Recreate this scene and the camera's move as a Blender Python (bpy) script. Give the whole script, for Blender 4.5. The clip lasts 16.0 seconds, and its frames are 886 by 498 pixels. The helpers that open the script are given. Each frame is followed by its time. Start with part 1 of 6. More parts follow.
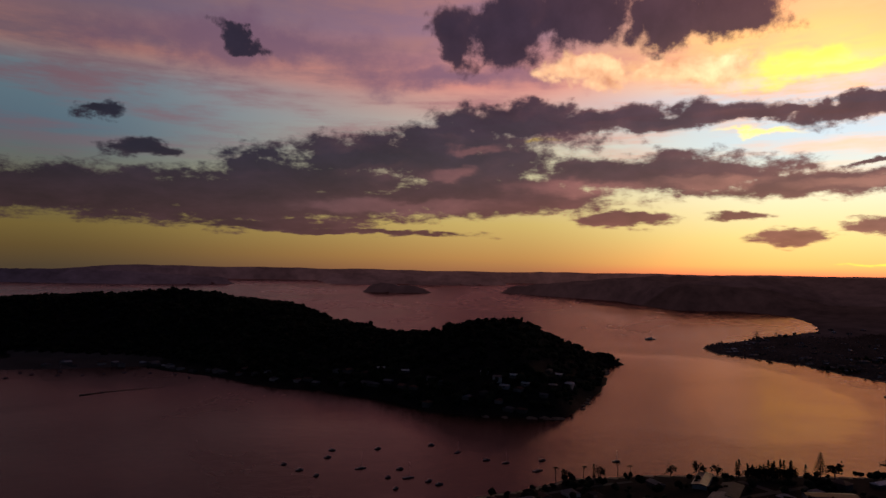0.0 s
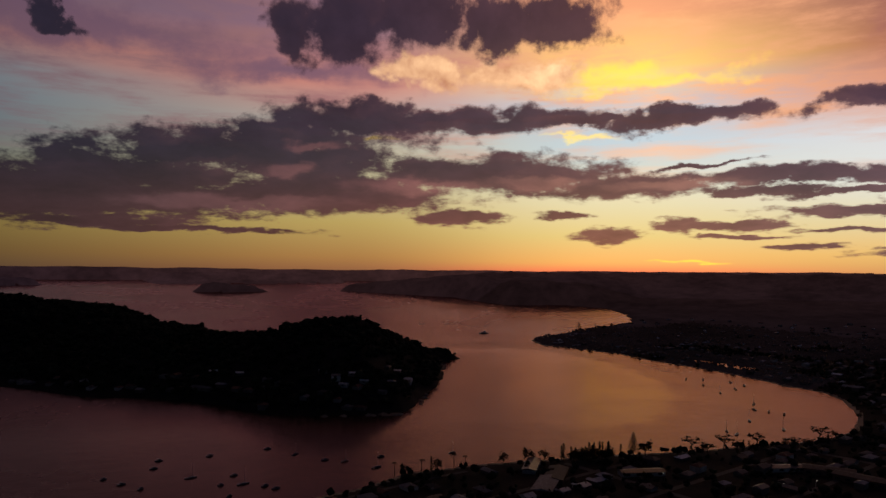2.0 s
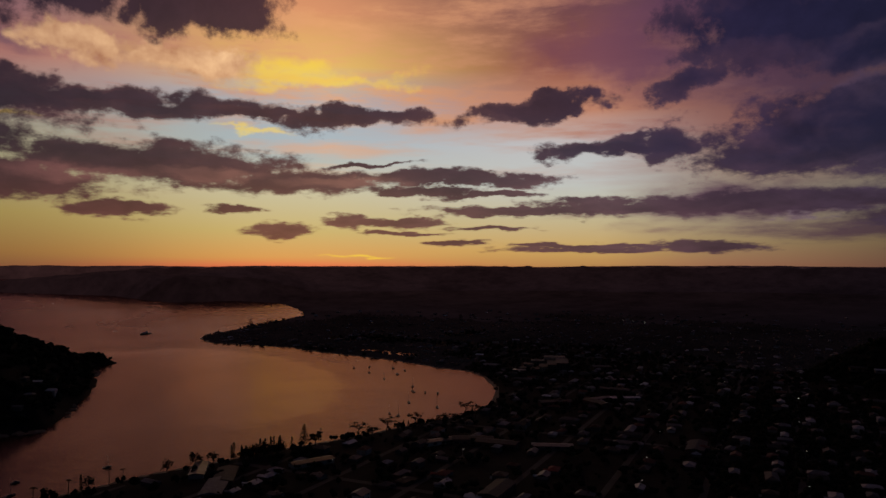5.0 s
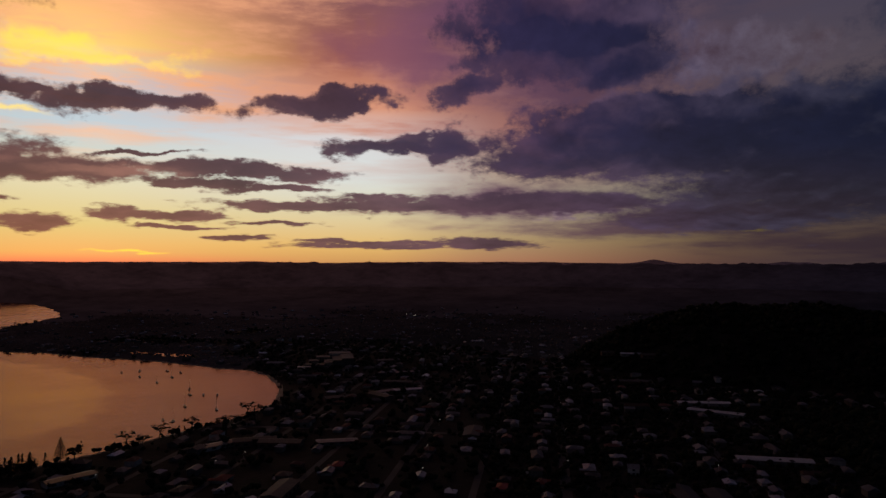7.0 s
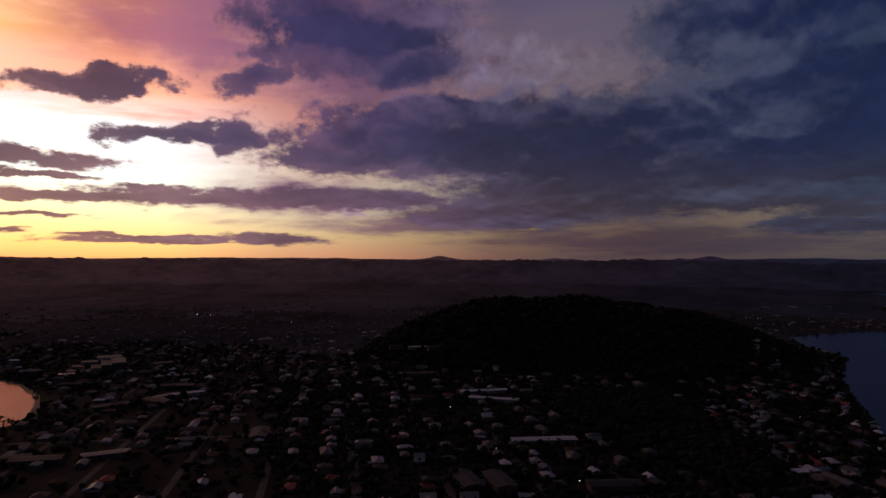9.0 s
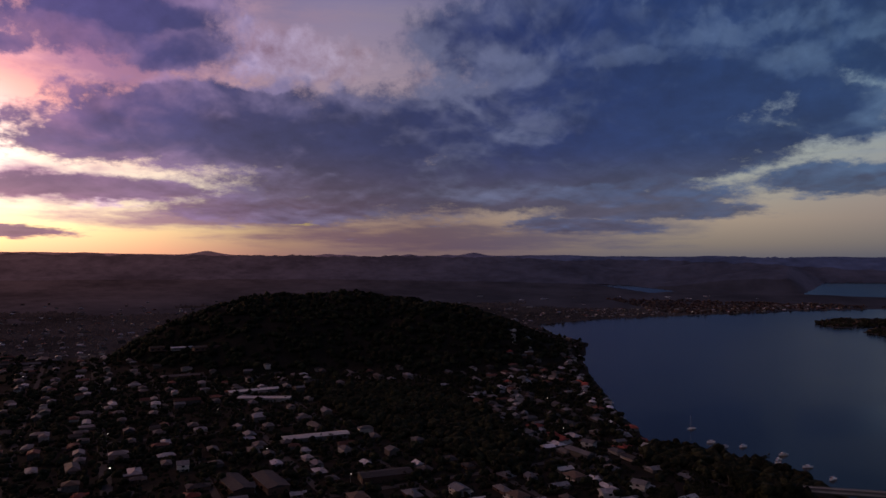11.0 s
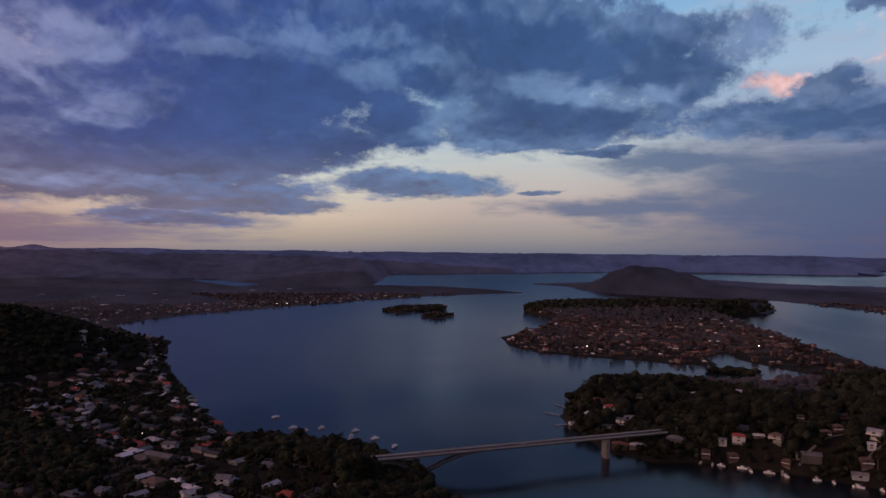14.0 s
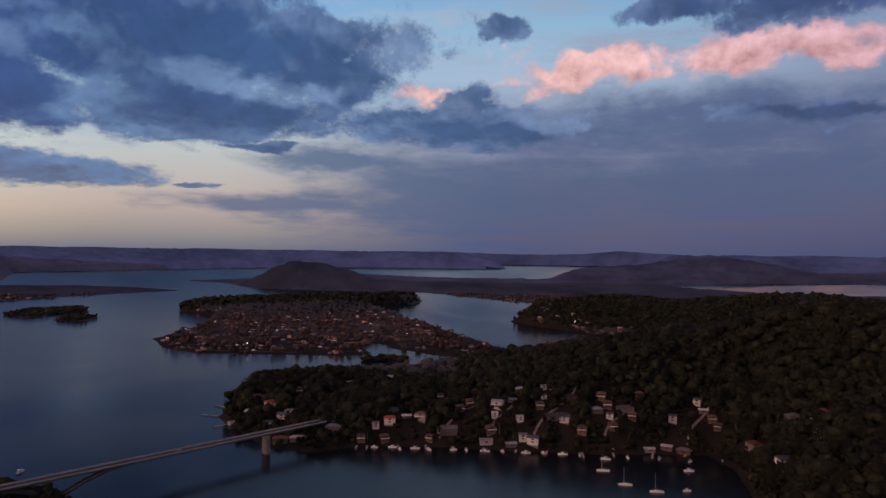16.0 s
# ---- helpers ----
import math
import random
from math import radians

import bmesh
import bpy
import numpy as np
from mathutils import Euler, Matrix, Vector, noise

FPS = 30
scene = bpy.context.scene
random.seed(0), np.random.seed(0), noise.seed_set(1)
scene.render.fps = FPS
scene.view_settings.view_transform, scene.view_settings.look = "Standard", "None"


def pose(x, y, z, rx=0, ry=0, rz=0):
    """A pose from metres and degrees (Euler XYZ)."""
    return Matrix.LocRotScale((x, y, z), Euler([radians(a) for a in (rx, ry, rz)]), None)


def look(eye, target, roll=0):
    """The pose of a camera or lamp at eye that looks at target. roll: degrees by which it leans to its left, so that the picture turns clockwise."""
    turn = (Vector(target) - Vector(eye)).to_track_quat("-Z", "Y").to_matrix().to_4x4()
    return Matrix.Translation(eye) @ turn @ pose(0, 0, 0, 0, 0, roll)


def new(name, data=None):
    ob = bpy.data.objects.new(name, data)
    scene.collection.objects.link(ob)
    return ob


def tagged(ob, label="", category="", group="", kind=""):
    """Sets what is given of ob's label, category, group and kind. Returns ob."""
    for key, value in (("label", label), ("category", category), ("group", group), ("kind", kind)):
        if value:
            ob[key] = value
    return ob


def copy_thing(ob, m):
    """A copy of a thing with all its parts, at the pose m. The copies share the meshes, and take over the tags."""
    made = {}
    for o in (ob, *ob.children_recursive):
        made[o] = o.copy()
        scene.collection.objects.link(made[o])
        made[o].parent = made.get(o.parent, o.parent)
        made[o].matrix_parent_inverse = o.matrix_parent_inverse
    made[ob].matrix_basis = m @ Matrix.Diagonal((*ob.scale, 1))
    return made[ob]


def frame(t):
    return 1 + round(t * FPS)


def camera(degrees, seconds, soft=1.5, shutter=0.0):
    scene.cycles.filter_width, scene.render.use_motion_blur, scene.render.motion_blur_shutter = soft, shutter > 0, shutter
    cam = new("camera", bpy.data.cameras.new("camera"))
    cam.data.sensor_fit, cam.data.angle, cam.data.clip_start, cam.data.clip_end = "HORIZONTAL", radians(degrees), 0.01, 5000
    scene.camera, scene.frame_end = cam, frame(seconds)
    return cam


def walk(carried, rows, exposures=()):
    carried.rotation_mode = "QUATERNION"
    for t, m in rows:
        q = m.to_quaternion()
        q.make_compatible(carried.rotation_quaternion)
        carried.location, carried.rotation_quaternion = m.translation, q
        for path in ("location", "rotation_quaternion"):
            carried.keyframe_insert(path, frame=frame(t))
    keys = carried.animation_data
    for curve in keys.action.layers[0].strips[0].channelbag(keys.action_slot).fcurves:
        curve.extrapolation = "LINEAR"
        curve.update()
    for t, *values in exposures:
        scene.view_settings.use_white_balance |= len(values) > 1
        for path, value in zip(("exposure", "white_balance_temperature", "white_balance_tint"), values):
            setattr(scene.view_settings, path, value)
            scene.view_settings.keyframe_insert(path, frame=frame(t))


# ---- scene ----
cam = camera(64.44, 16.0, soft=1.5)
EYE = 200.0  # the drone hovers 200 m above the bay and only turns

walk(cam, [
    (0, pose(0, 0, EYE, 91.93, -0.98, -0.01)),
    (0.5, pose(0, 0, EYE, 91.95, -0.78, -3.44)),
    (1, pose(0, 0, EYE, 91.94, -0.82, -4.92)),
    (1.5, pose(0, 0, EYE, 91.92, -0.68, -8.62)),
    (2, pose(0, 0, EYE, 91.91, -0.51, -13.08)),
    (2.5, pose(0, 0, EYE, 91.86, -0.41, -17.50)),
    (3, pose(0, 0, EYE, 91.82, -0.30, -21.90)),
    (3.5, pose(0, 0, EYE, 91.78, -0.21, -26.28)),
    (4, pose(0, 0, EYE, 91.73, -0.17, -30.62)),
    (6.5, pose(0, 0, EYE, 91.37, -0.03, -52.31)),
    (7, pose(0, 0, EYE, 91.29, -0.08, -56.61)),
    (7.5, pose(0, 0, EYE, 91.19, -0.06, -60.89)),
    (8, pose(0, 0, EYE, 91.13, -0.05, -65.18)),
    (10.5, pose(0, 0, EYE, 90.78, -0.30, -86.86)),
    (11, pose(0, 0, EYE, 90.72, -0.32, -91.85)),
    (11.5, pose(0, 0, EYE, 90.68, -0.42, -97.17)),
    (12, pose(0, 0, EYE, 90.63, -0.52, -102.49)),
    (12.5, pose(0, 0, EYE, 90.58, -0.54, -107.79)),
    (13, pose(0, 0, EYE, 90.54, -0.56, -113.09)),
    (13.5, pose(0, 0, EYE, 90.52, -0.59, -118.51)),
    (14, pose(0, 0, EYE, 90.48, -0.63, -124.61)),
    (14.5, pose(0, 0, EYE, 90.46, -0.66, -131.45)),
    (15, pose(0, 0, EYE, 90.45, -0.68, -138.22)),
    (15.5, pose(0, 0, EYE, 90.45, -0.67, -144.98)),
    (16, pose(0, 0, EYE, 90.44, -0.73, -151.68)),
], exposures=[
    (0, -1.05), (1, -1.2), (1.5, -1.27), (2.5, -1.6), (3.5, -1.9), (4, -1.96), (6.5, -1.72), (7, -1.5), (8, -1.1), (10.5, 0.2), (11, 0.45), (12.5, 1.05), (14, 1.3), (16, 1.28),
])

# ---- sky ----
world = bpy.data.worlds.new("evening_sky")
scene.world = world
world.use_nodes = True
WT = world.node_tree
WT.nodes.clear()
SUN_AZ = 27.0   # degrees clockwise from north (+y), where the sun has just gone down


def lin(r, g, b):
    """Linear colour of an 8-bit display colour."""
    return tuple((c / 255 / 12.92) if c / 255 < 0.04045 else ((c / 255 + 0.055) / 1.055) ** 2.4 for c in (r, g, b)) + (1.0,)


def wire(tree, socket, value):
    if isinstance(value, bpy.types.NodeSocket):
        tree.links.new(value, socket)
    else:
        socket.default_value = value


def fm(op, a, b=0.0, c=0.0, tree=None, clamp=False):
    n = (tree or WT).nodes.new("ShaderNodeMath")
    n.operation, n.use_clamp = op, clamp
    for s, v in zip(n.inputs, (a, b, c)):
        wire(tree or WT, s, v)
    return n.outputs[0]


def step(value, lo, hi, tree=None):
    n = (tree or WT).nodes.new("ShaderNodeMapRange")
    n.interpolation_type = "SMOOTHSTEP"
    wire(tree or WT, n.inputs["Value"], value)
    n.inputs["From Min"].default_value, n.inputs["From Max"].default_value = lo, hi
    return n.outputs[0]


def mixed(fac, a, b, tree=None, how="MIX"):
    n = (tree or WT).nodes.new("ShaderNodeMix")
    n.data_type, n.blend_type = "RGBA", how
    wire(tree or WT, n.inputs[0], fac)
    wire(tree or WT, n.inputs[6], a)
    wire(tree or WT, n.inputs[7], b)
    return n.outputs[2]


def ramp(value, stops, tree=None):
    n = (tree or WT).nodes.new("ShaderNodeValToRGB")
    el = n.color_ramp.elements
    while len(el) < len(stops):
        el.new(0.5)
    for e, (p, col) in zip(el, stops):
        e.position, e.color = p, col
    wire(tree or WT, n.inputs[0], value)
    return n.outputs[0]


def grain(vector, scale, detail=6.0, rough=0.55, tree=None):
    n = (tree or WT).nodes.new("ShaderNodeTexNoise")
    n.inputs["Scale"].default_value, n.inputs["Detail"].default_value, n.inputs["Roughness"].default_value = scale, detail, rough
    wire(tree or WT, n.inputs["Vector"], vector)
    return n


def combine(x, y, z=0.0, tree=None):
    n = (tree or WT).nodes.new("ShaderNodeCombineXYZ")
    for s, v in zip(n.inputs, (x, y, z)):
        wire(tree or WT, s, v)
    return n.outputs[0]


heading = WT.nodes.new("ShaderNodeTexCoord").outputs["Generated"]
split = WT.nodes.new("ShaderNodeSeparateXYZ")
WT.links.new(heading, split.inputs[0])
DEG = 180 / math.pi
az_raw = fm("MULTIPLY", fm("ARCTAN2", split.outputs[0], split.outputs[1]), DEG)
AZ = fm("ADD", az_raw, fm("MULTIPLY", fm("LESS_THAN", az_raw, -90.0), 360.0))   # -90 .. 270
EL = fm("MULTIPLY", fm("ARCSINE", split.outputs[2]), DEG)

# clear air: the colour by height over the horizon, at bearings round the compass
EL40 = fm("DIVIDE", EL, 40.0, clamp=True)


def air(*stops):
    return ramp(EL40, [(el / 40, lin(*col)) for el, col in stops])


AIRS = [
    (-80, air((0, (105, 92, 72)), (4, (105, 100, 70)), (10, (95, 110, 125)), (16, (120, 100, 110)), (21, (88, 95, 118)), (40, (56, 48, 66)))),
    (-30, air((0, (84, 70, 52)), (1.5, (104, 84, 50)), (3, (122, 102, 56)), (5, (120, 110, 70)), (10, (92, 112, 126)), (14, (105, 128, 138)), (16, (170, 118, 108)), (19, (112, 95, 112)), (40, (56, 48, 66)))),
    (5, air((0, (138, 90, 62)), (1.2, (162, 118, 68)), (4, (178, 154, 90)), (8, (185, 176, 140)), (12, (172, 160, 150)), (15, (196, 128, 116)), (19, (140, 105, 120)), (40, (64, 46, 60)))),
    (27, air((0, (226, 98, 72)), (0.9, (214, 156, 86)), (3, (200, 178, 112)), (6, (200, 192, 156)), (10, (170, 184, 188)), (13.5, (170, 176, 182)), (16, (236, 190, 105)), (20, (222, 150, 105)), (40, (72, 46, 58)))),
    (50, air((0, (188, 132, 76)), (1.5, (212, 168, 94)), (4, (206, 188, 142)), (7, (204, 206, 194)), (10, (202, 196, 188)), (12.5, (204, 138, 106)), (16, (158, 92, 72)), (21, (110, 70, 72)), (40, (68, 48, 64)))),
    (64, air((0, (200, 130, 95)), (2, (206, 168, 116)), (5, (208, 188, 158)), (8, (200, 158, 132)), (11, (190, 122, 106)), (16, (126, 86, 96)), (21, (94, 70, 94)), (40, (66, 56, 84)))),
    (88, air((0, (128, 102, 106)), (2, (160, 126, 112)), (6, (184, 162, 154)), (14, (172, 146, 160)), (20, (140, 126, 158)), (40, (50, 70, 125)))),
    (112, air((0, (112, 106, 116)), (1.2, (154, 136, 126)), (3, (190, 164, 146)), (7, (188, 186, 178)), (14, (150, 168, 192)), (24, (80, 115, 170)), (40, (45, 75, 130)))),
    (133, air((0, (104, 106, 122)), (1.5, (146, 136, 136)), (4, (188, 164, 158)), (8, (188, 186, 184)), (13, (150, 178, 200)), (20, (125, 165, 205)), (40, (50, 85, 140)))),
    (158, air((0, (84, 88, 118)), (5, (84, 90, 124)), (10, (112, 116, 152)), (14, (168, 182, 205)), (18, (146, 180, 208)), (24, (100, 140, 190)), (40, (45, 75, 130)))),
    (200, air((0, (62, 72, 108)), (6, (72, 76, 112)), (12, (96, 102, 136)), (18, (90, 115, 160)), (40, (40, 65, 115)))),
    (270, air((0, (70, 74, 92)), (8, (85, 92, 112)), (16, (90, 98, 120)), (40, (42, 52, 72)))),
]
tone = AIRS[0][1]
for (a0, _), (a1, col) in zip(AIRS, AIRS[1:]):
    tone = mixed(step(AZ, a0, a1), tone, col)

# clouds: banks given by bearing, height, half width and half height in degrees, torn by noise
place = combine(AZ, EL)
# cloud texture lies flat near the horizon and opens out higher up
RISE = fm("MULTIPLY", fm("LOGARITHM", fm("ADD", fm("MAXIMUM", EL, -1.5), 2.6), math.e), 4.0)
SPREAD = fm("DIVIDE", fm("ADD", fm("MAXIMUM", EL, -2.0), 5.0), 15.0)


def deck(across, up, seed, lift=0.0):
    return combine(fm("MULTIPLY", AZ, across), fm("MULTIPLY_ADD", RISE, up, lift), seed)


def swayed(vector, source, wide, high, mid=0.5):
    """Bends a bearing-and-height vector by a colour noise, less in height near the horizon."""
    n = WT.nodes.new("ShaderNodeVectorMath")
    n.operation = "SUBTRACT"
    wire(WT, n.inputs[0], source)
    n.inputs[1].default_value = (mid, mid, mid)
    scaled = WT.nodes.new("ShaderNodeVectorMath")
    scaled.operation = "MULTIPLY_ADD"
    wire(WT, scaled.inputs[0], n.outputs[0])
    wire(WT, scaled.inputs[1], combine(wide, fm("MULTIPLY", SPREAD, high)))
    wire(WT, scaled.inputs[2], vector)
    return scaled.outputs[0]


COARSE_PLACE = swayed(place, grain(deck(0.15, 1.0, 0.0), 0.75, 3.0, 0.55).outputs["Color"], 5.5, 2.6)
PLACE = swayed(COARSE_PLACE, grain(deck(0.15, 0.8, 4.0), 2.2, 7.0, 0.58).outputs["Color"], 4.0, 2.2)
BANKS = {"dark": None, "veil": None, "lit": None, "gold": None, "core": None, "pale": None}


WARPED = WT.nodes.new("ShaderNodeSeparateXYZ")
WT.links.new(PLACE, WARPED.inputs[0])


def bank(kind, az, el, wide, high, tilt):
    """Adds one bank: the least distance so far rides along as the third coordinate, scaled away in the distance."""
    so_far = 9.0 if BANKS[kind] is None else BANKS[kind]
    m = WT.nodes.new("ShaderNodeMapping")
    m.vector_type = "TEXTURE"
    m.inputs["Location"].default_value = (az, el, 0)
    m.inputs["Rotation"].default_value = (0, 0, radians(tilt))
    m.inputs["Scale"].default_value = (wide, high, 1e6)
    WT.links.new(combine(WARPED.outputs[0], WARPED.outputs[1], so_far), m.inputs["Vector"])
    n = WT.nodes.new("ShaderNodeVectorMath")
    n.operation = "LENGTH"
    WT.links.new(m.outputs[0], n.inputs[0])
    BANKS[kind] = fm("SMOOTH_MIN", so_far, n.outputs["Value"], 0.18)


def dark(az, el, wide, high, tilt=0):
    bank("dark", az, el, wide, high, tilt)


def veil(az, el, wide, high, tilt=0):
    bank("veil", az, el, wide, high, tilt)


def lit(az, el, wide, high, tilt=0):
    bank("lit", az, el, wide, high, tilt)


def gold(az, el, wide, high, tilt=0):
    bank("gold", az, el, wide, high, tilt)


dark(97.1, 7.2, 11.8, 1.38)
dark(104.3, 6.6, 10.0, 1.38)
dark(110.3, 7.4, 7.2, 1.38)
dark(115.5, 8.8, 7.2, 1.38)
dark(104.4, 6.3, 8.4, 1.20)
dark(111.3, 7.4, 5.0, 0.83)
dark(95.7, 6.8, 13.6, 1.38)
dark(-19.4, 5.4, 21.5, 2.12)
dark(-3.1, 9.5, 14.9, 2.30, 6)
dark(-28.2, 5.5, 9.8, 1.94)
dark(1.5, 8.8, 8.5, 1.9)
dark(-10, 7.0, 12, 1.8)
dark(7.5, 12.2, 9.1, 1.20)
dark(16.3, 12.4, 10.7, 1.11)
dark(23.7, 12.0, 5.2, 0.65)
dark(29.9, 11.9, 3.7, 0.92, 8)
dark(17.6, 7.9, 11.4, 1.66)
dark(27.4, 6.9, 7.3, 1.11)
dark(3.0, 6.2, 12.2, 2.03)
dark(14.2, 4.5, 3.9, 0.74)
dark(22.9, 4.8, 2.4, 0.41)
dark(26.3, 3.0, 2.8, 0.69)
dark(31.5, 3.8, 2.2, 0.51)
dark(-6.2, 3.2, 9.6, 0.28)
dark(-12.9, 3.6, 8.2, 0.41)
dark(1.1, 18.6, 2.1, 2.76)
dark(5.1, 19.4, 3.5, 3.32)
dark(10.1, 20.1, 5.5, 2.86)
dark(16.7, 19.5, 3.2, 2.86)
dark(22.1, 19.8, 4.5, 2.40)
dark(-26.2, 11.5, 1.6, 0.65, 10)
dark(-23.1, 8.9, 2.8, 0.83)
dark(-16.7, 16.9, 2.6, 0.55, -25)
dark(46.5, 12.6, 6.8, 1.05, 4)
dark(32.5, 12.4, 5.8, 0.8, 4)
dark(52.3, 9.6, 6.2, 0.75, 4)
dark(57.5, 9.5, 2.6, 1.29, 12)
dark(39.7, 7.1, 9.8, 0.66)
dark(43.0, 5.9, 5.0, 0.3, 3)
dark(33.0, 8.3, 4.0, 0.26)
dark(37.0, 6.1, 6.0, 0.46)
dark(35.2, 3.7, 5.3, 0.41)
dark(46.4, 4.6, 9.4, 0.46)
dark(36.0, 2.9, 3.4, 0.16)
dark(43.5, 3.2, 4.2, 0.18)
dark(54.5, 4.8, 8.6, 0.62)
dark(39.7, 2.1, 2.8, 0.23)
dark(50.4, 1.8, 6.8, 0.23)
dark(53.2, 9.5, 5.0, 0.8)
dark(75.2, 10.4, 13.7, 3.69)
dark(66.9, 8.3, 8.7, 1.66)
dark(84.8, 8.5, 9.8, 5.76)
dark(66.5, 19.1, 9.6, 2.67)
dark(70.5, 15.5, 5.3, 2.07)
dark(58.7, 14.2, 2.9, 1.20, 25)
dark(64.5, 9.4, 5.0, 1.5, 14)
dark(68.0, 11.2, 5.0, 1.9, 25)
dark(61.9, 4.9, 14.9, 1.01)
dark(79.2, 3.8, 10.5, 1.20)
dark(60.1, 1.7, 4.8, 0.60)
dark(50.9, 1.5, 7.3, 0.28)
dark(50.0, 5.7, 1.8, 0.41)
dark(78.0, 9.5, 20.2, 3.23)
dark(75.4, 11.6, 10.7, 2.67)
dark(97.1, 10.6, 15.7, 5.30)
dark(110.3, 13.7, 13.7, 5.30)
dark(116.3, 16.8, 10.3, 3.69)
dark(87.9, 5.8, 17.0, 2.67)
dark(101.7, 5.1, 14.4, 1.75)
dark(66.5, 16.8, 9.0, 2.53)
dark(121.1, 10.4, 4.9, 2.30)
dark(94.8, 17.7, 6.9, 2.76)
dark(131.3, 9.2, 7.5, 0.94)
dark(137.2, 8.2, 2.9, 0.4)
dark(117.6, 13.8, 4.5, 2.2)
dark(121, 14.5, 3.5, 1.8)
dark(101, 17.5, 12.5, 5.2)
dark(118, 18, 20, 5.2)
dark(135, 17, 12, 3.6, -10)
dark(122.0, 5.6, 7.9, 1.20)
dark(131.8, 5.2, 1.3, 0.37)
dark(131.4, 11.2, 10.0, 3.04)
dark(130.2, 15.7, 12.0, 2.21)
dark(107.6, 3.8, 9.1, 0.83)
dark(132.9, 16.2, 14.9, 2.53, -12)
dark(142.9, 13.1, 3.2, 1.61)
dark(128.3, 14.0, 11.4, 2.76)
dark(108.1, 9.0, 14.2, 3.00)
dark(133.4, 10.8, 11.8, 2.07)
dark(151.9, 10.3, 10.3, 1.84)
dark(153.5, 12.3, 2.5, 1.38)
dark(105.5, 4.7, 9.7, 1.47)
dark(102.6, 2.6, 6.0, 0.74)
dark(156.2, 17.0, 2.4, 0.83)
dark(154.6, 10.3, 7.8, 1.94)
dark(141.7, 13.7, 5.1, 2.53)
dark(136.4, 16.7, 15.3, 2.76)
dark(170.0, 18.6, 4.2, 1.01)
dark(177.9, 17.9, 7.0, 1.47)
dark(178.7, 10.5, 7.3, 1.20)
dark(156.3, 17.7, 2.3, 1.15)

veil(-14.1, 17.0, 17.9, 2.07)
veil(1.4, 15.6, 11.8, 1.29)
veil(61.6, 4.9, 10.9, 1.84)
veil(76.8, 3.3, 17.7, 1.20)
veil(135.8, 3.7, 6.4, 0.74)
veil(151.9, 4.6, 13.5, 4.38)
veil(143.4, 7.4, 8.2, 1.29)
veil(172.1, 10.3, 16.2, 3.23)
veil(174.2, 5.4, 19.4, 3.92)
veil(66.5, 14.3, 9.1, 2.76)
veil(61.0, 19.5, 11.8, 2.76)
veil(54.6, 16.8, 9.4, 2.76)
veil(93, 1.6, 17, 1.3)
veil(104, 2.6, 9, 1.0)
veil(138.5, 3.7, 8.6, 1.22)

lit(174.1, 15.3, 10.5, 1.57)
lit(162.7, 14.9, 4.1, 1.11, 12)
lit(150.8, 12.9, 2.2, 0.78, 15)
lit(79.7, 15.9, 6.9, 1.75)
lit(90.5, 14.6, 0.9, 1.3, 60)
lit(95.6, 14.4, 1.2, 0.5)
lit(95.6, 13.9, 1.5, 0.55)
lit(99.0, 11.0, 2.8, 1.29, -15)
lit(161.6, 14.4, 3.3, 1.47, 15)
lit(85.5, 15.6, 2.3, 1.15, 30)
lit(68.6, 4.6, 5.7, 0.74)
lit(18.5, 15.6, 6.5, 1.0)
lit(12, 16.2, 4.0, 0.8)

gold(29.2, 15, 7.9, 0.6, 4)
gold(24.1, 10.8, 3.9, 0.22)
gold(7.2, 10.8, 1.4, 0.33)
gold(27, 15.2, 5.5, 0.5)
gold(27.6, 15.5, 5.3, 0.85)
gold(25.2, 15.6, 4.4, 0.7)
gold(80.6, 2.8, 1.6, 0.16)
gold(33, 0.9, 2.6, 0.12)


def core(az, el, wide, high, tilt=0):
    bank("core", az, el, wide, high, tilt)


def pale(az, el, wide, high, tilt=0):
    bank("pale", az, el, wide, high, tilt)


# darker hearts and paler shoulders of the clouds
core(112.4, 12.3, 12.3, 3.69)
core(116.3, 7.9, 7.9, 1.47)
core(101.7, 6.9, 11.4, 1.11)
core(88.8, 11.0, 3.7, 0.83)
core(68.4, 18.0, 5.7, 0.92)
core(97.2, 4.0, 9.1, 0.65)
core(131.4, 16.0, 10.3, 1.29)
core(133.7, 11.0, 6.6, 1.66)
core(112.1, 14.2, 4.6, 0.83)
core(103.8, 8.4, 10.5, 1.11)
core(88.4, 11.2, 3.0, 0.74)
core(133.4, 17.0, 12.7, 1.11, -8)
core(139.4, 14.4, 5.1, 1.29)
core(110.1, 9.1, 10.2, 1.20)
core(153.9, 9.7, 6.9, 0.92)
core(133.5, 10.2, 5.5, 0.74)
core(139.5, 15.6, 11.4, 1.47, -10)
core(143.1, 13.4, 2.3, 1.29)
core(122.7, 13.2, 4.9, 1.66)
core(154.1, 10.0, 6.9, 0.74)
core(177.1, 18.0, 6.3, 0.83)
core(179.8, 10.6, 4.9, 0.65)
core(84.8, 8.1, 8.3, 4.15)
core(77.2, 9.4, 7.5, 2.07)
core(64.7, 18.1, 6.4, 1.20)
core(-27.2, 5.2, 11.4, 1.11)
core(-13.0, 8.4, 9.1, 0.83, 6)
core(2.9, 11.8, 6.0, 0.65)
core(16.3, 12.7, 6.5, 0.46)
core(5.1, 17.9, 2.3, 1.38)
core(10.5, 18.8, 3.7, 1.15)
core(-30.4, 6.0, 5.9, 0.92)
